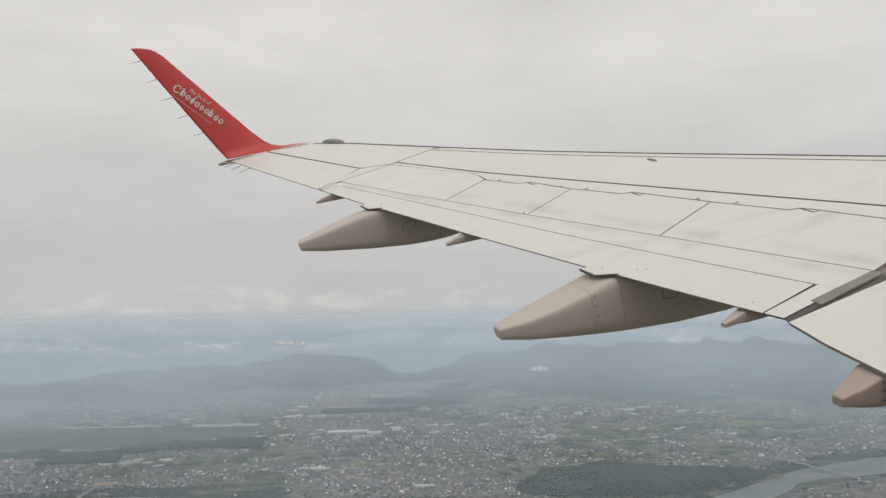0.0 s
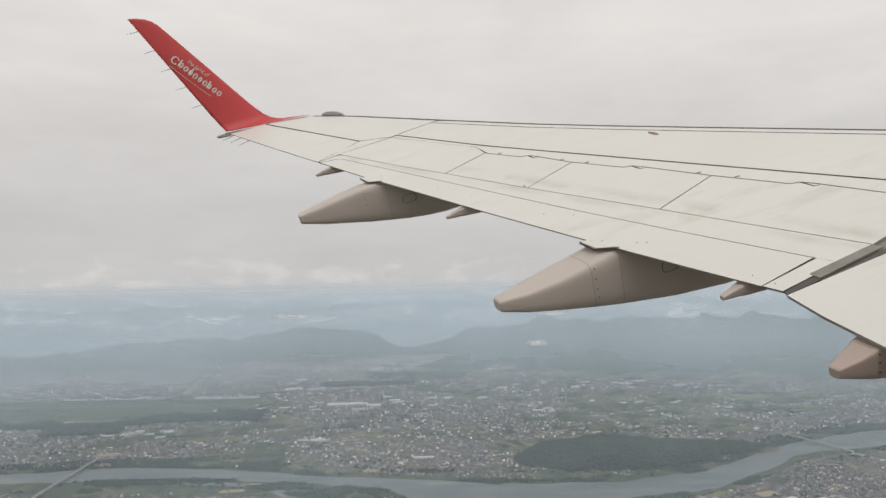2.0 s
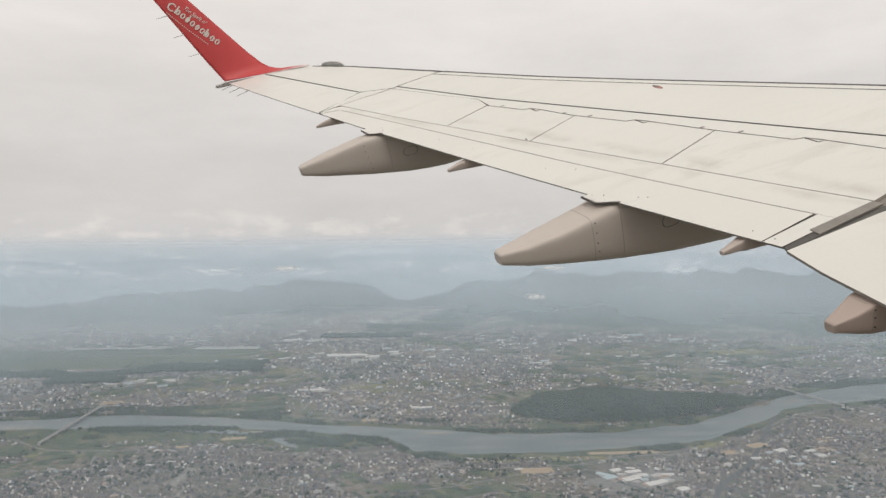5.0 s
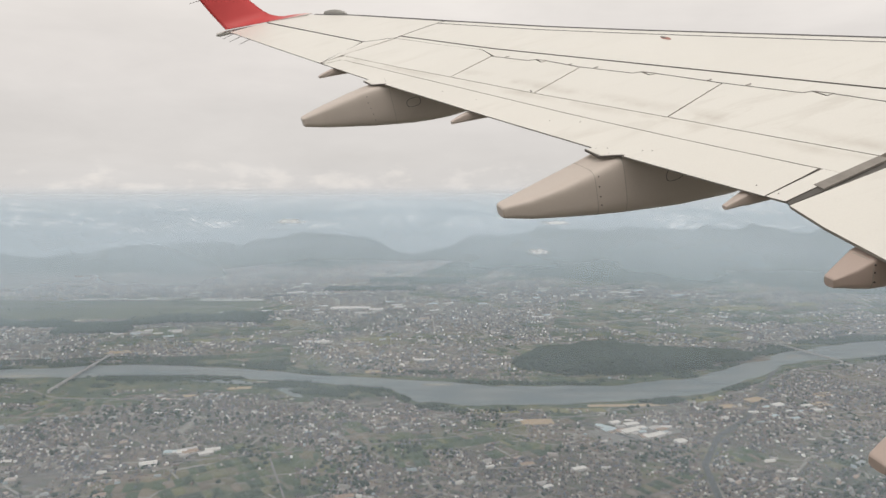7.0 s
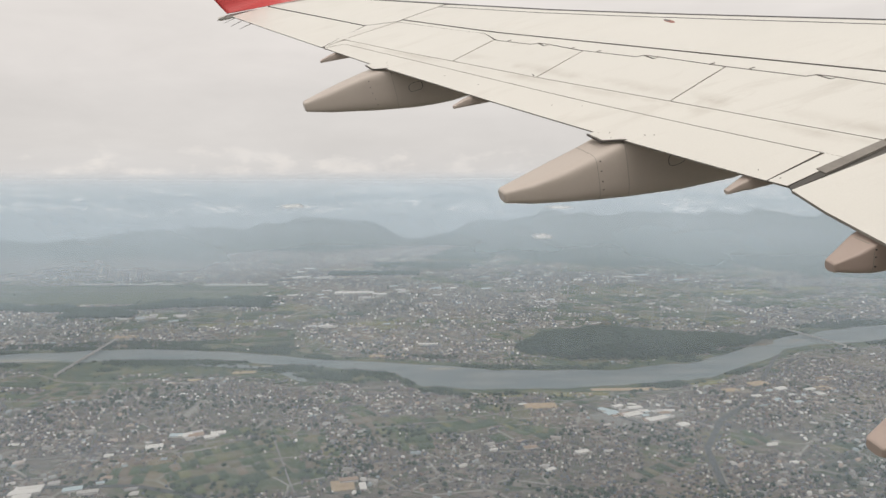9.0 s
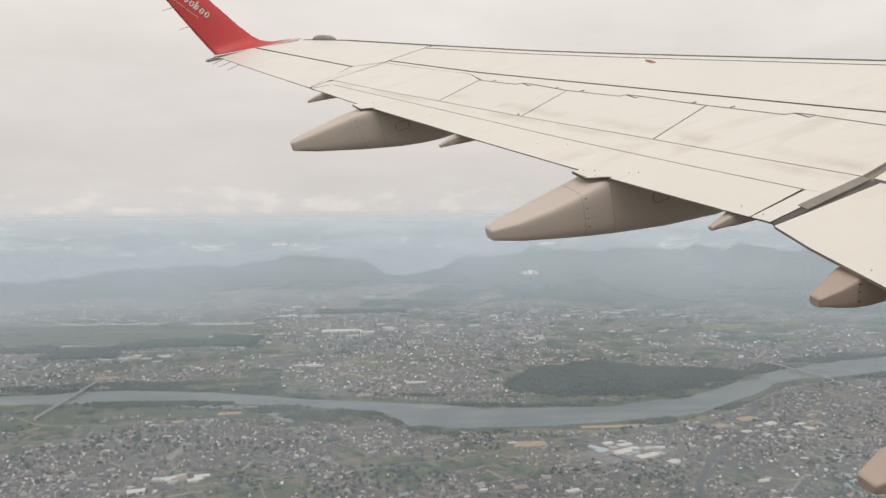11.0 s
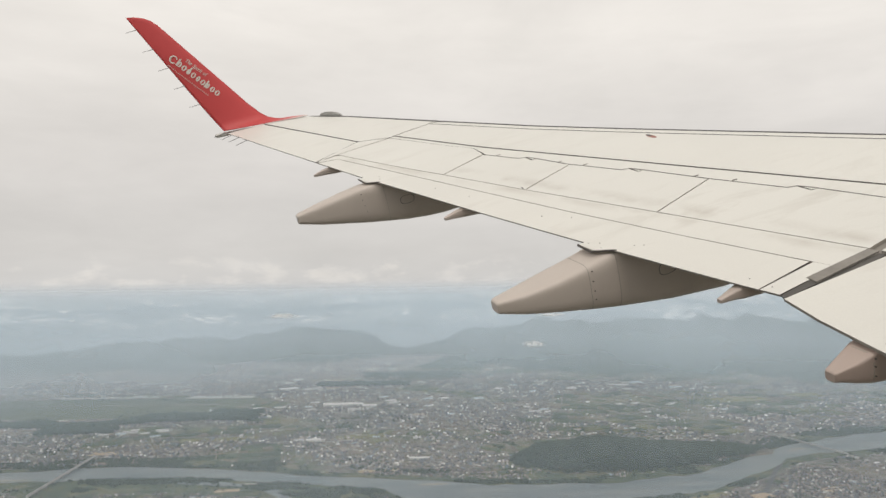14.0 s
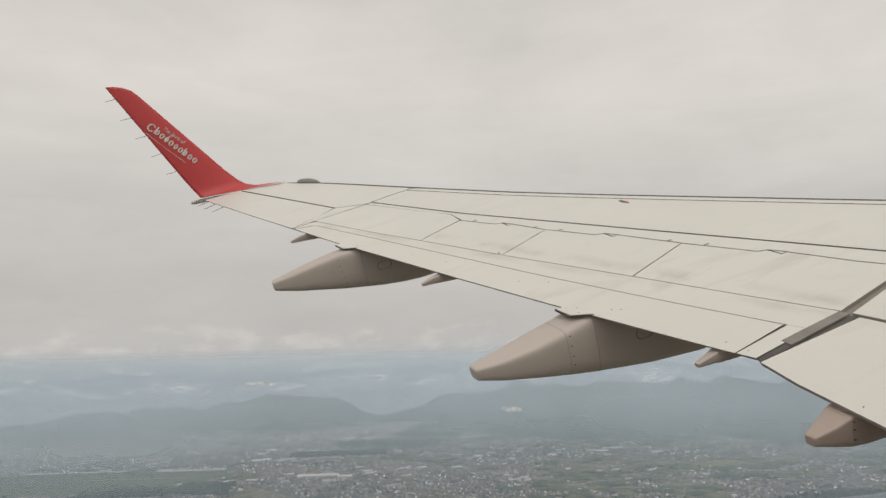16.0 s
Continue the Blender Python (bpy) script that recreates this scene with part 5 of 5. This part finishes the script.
S2 = ((1.36, -1.712, -1.803, 0.065), (1.52, -1.702, -1.855, 0.11), (1.74, -1.676, -1.914, 0.145), (1.98, -1.640, -1.980, 0.155), (2.17, under(5.2, 2.17) + 0.012, -2.028, 0.16))
S2 += ((2.4, under(5.2, 2.4), -2.078, 0.16), (2.61, under(5.2, 2.6), -2.122, 0.158), (3.03, -1.64, -2.182, 0.15), (3.4, -1.68, -2.20, 0.13), (3.9, -1.75, -2.18, 0.09), (4.3, -1.78, -2.06, 0.03))
f2 = fairing(5.20, S2)
S1 = ((0.545, -1.408, -1.508, 0.07), (0.75, -1.372, -1.572, 0.115), (1.0, -1.332, -1.635, 0.13), (1.18, -1.310, -1.682, 0.138), (1.40, under(8.03, 1.40) + 0.012, -1.730, 0.14))
S1 += ((1.58, under(8.0, 1.58), -1.768, 0.14), (1.8, under(8.0, 1.8), -1.80, 0.138), (1.97, -1.36, -1.815, 0.13), (2.5, -1.42, -1.82, 0.10), (2.9, -1.45, -1.70, 0.03))
f1 = fairing(8.03, S1)
S3 = ((2.275, -1.842, -1.902, 0.036), (2.36, -1.822, -1.936, 0.058), (2.445, -1.795, -1.966, 0.075), (2.53, under(3.53, 2.53) + 0.008, -1.987, 0.08))
S3 += ((2.8, under(3.53, 2.8), -2.025, 0.09), (3.3, under(3.53, 3.3), -2.08, 0.10), (3.8, -1.84, -2.12, 0.09), (4.4, -1.86, -2.06, 0.03))
f3 = fairing(3.50, S3, label="brownish grey flap track fairing, dirt and side shade in its colour", paint=BROWNW, crown=0.2)
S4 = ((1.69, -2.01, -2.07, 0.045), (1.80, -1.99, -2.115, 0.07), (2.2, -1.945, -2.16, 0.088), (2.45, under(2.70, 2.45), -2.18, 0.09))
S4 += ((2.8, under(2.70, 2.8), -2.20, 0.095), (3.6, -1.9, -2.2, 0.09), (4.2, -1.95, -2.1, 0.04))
fairing(2.71, S4, label="brownish grey flap track fairing, dirt and side shade in its colour", paint=BROWNW)
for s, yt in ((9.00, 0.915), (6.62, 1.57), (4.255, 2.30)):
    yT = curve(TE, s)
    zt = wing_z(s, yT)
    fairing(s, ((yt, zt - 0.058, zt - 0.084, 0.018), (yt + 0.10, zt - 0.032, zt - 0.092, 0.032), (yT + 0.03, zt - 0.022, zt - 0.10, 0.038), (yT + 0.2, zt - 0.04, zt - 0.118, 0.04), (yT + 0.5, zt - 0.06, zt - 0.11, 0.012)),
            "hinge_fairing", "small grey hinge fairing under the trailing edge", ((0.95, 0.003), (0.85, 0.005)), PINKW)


def ribbon(name, pts, wide, mat, lift, parent=None, label="", deep=0.012):
    """A narrow strip along a line given in plan and lying on the skin."""
    n = len(pts)
    v = []
    for i, p in enumerate(pts):
        a, c = Vector(pts[max(i - 1, 0)]), Vector(pts[min(i + 1, n - 1)])
        d = (c - a).normalized()
        for k in (-0.5, 0.5):
            q = Vector(p) + Vector((-d.y, d.x)) * wide * k
            v.append(at(q.x, q.y, lift))
            v.append(at(q.x, q.y, lift - deep))
    bm = bmesh.new()
    vv = [bm.verts.new(q) for q in v]
    for i in range(n - 1):
        o = 4 * i
        for e in ((0, 2, 6, 4), (1, 5, 7, 3), (0, 4, 5, 1), (2, 3, 7, 6)):
            bm.faces.new([vv[o + k] for k in e])
    bm.faces.new([vv[k] for k in (0, 1, 3, 2)]), bm.faces.new([vv[4 * n - 4 + k] for k in (0, 2, 3, 1)])
    return part(name, bm, mat, parent or plane, label)


# flap tabs that run out over the fairings, with a dark rubber seam
for s0, s1, d0, d1 in ((5.285, 5.05, 0.05, 0.095), (8.16, 7.88, 0.05, 0.09)):
    a, c = curve(TE, s0), curve(TE, s1)
    plate("flap_tab", [(s0, a + 0.01), (s1, c + 0.01)], [(s0 - 0.01, a - d0), (s1 + 0.07, c - d1)], FLAPW, "", 6, 1, 0.012, 0.003)
    ribbon("tab_seam", [(s0 + 0.0, a - d0 - 0.005), (s1 + 0.085, c - d1 - 0.02), (s1 + 0.02, c - 0.02), (s1 - 0.01, c + 0.015)], 0.010, SEAL, 0.004, deep=0.013)
dots(f2, 5.20 - 0.157, ((1.98, -1.68), (1.98, -1.75), (1.98, -1.82), (1.98, -1.88)))
dots(f1, 8.03 - 0.140, ((1.17, -1.37), (1.17, -1.43), (1.18, -1.49), (1.19, -1.55), (1.20, -1.61)))
dots(f3, 3.50 - 0.075, ((2.44, -1.82), (2.44, -1.86), (2.44, -1.91)))


def seam(parent, s, y, stations):
    """A thin joint running round a fairing."""
    ys = [q[0] for q in stations]
    ring = lambda yy: section(s, yy, *(float(np.interp(yy, ys, [q[k] for q in stations])) + d for k, d in ((1, 0.0008), (2, -0.0008), (3, 0.0008))))
    loft("panel_seam", [ring(y), ring(y + 0.004)], SOFT, parent)


ribbon("slat_end_seal", [(9.470, 2.005), (9.545, 2.29), (9.618, 2.60)], 0.013, MIDSEAL, 0.0065, deep=0.01)
# dark seal in the steps of the spoiler hinge line
for s in (7.25, 6.21, 4.98):
    ribbon("hinge_seal", [(s + d, curve(HIN, s + d) + e) for d, e in JOG], 0.011, MIDSEAL, 0.0045, deep=0.008)
seam(f2, 5.20, 1.955, S2)
seam(f2, 5.20, 2.165, S2)
seam(f3, 3.50, 2.43, S3)
seam(f1, 8.03, 1.40, S1)
oval(f1, 8.03 - 0.1385, 1.61, -1.545, 0.075, 0.043)
oval(f2, 5.20 - 0.157, 2.54, -1.84, 0.07, 0.045)


# ------------------------------------------------------------------ cabin side behind the eye
def fuselage():
    """A plain tube side that carries the wing, with a window opening in front of the eye."""
    m = painted("white_fuselage_paint", (0.78, 0.77, 0.75))
    # out of view; run long so that it keeps light off the fairings' sides
    ys = (-13.0, -9.0, -5.5, -2.5, -0.30, 0.30, 1.5, 3.0, 4.5, 6.0, 8.5, 11.0, 13.5)
    angs = [radians(a) for a in range(-110, 261, 10)]
    bm = bmesh.new()
    for rx, rz in ((1.50, 1.55), (1.44, 1.49)):
        grid = [[bm.verts.new((-rx * math.cos(a), yy, -0.2 + (rz if math.sin(a) > 0 else rz + 0.75) * math.sin(a))) for a in angs] for yy in ys]
        for i in range(len(ys) - 1):
            for j in range(len(angs) - 1):
                mid = (math.degrees(angs[j]) + 5)
                if ys[i] == -0.30 and -30 < mid < 40:
                    continue
                bm.faces.new((grid[i][j], grid[i + 1][j], grid[i + 1][j + 1], grid[i][j + 1]))
    return part("fuselage", bm, m, plane, "plain white cabin side with a window opening")


fuselage()
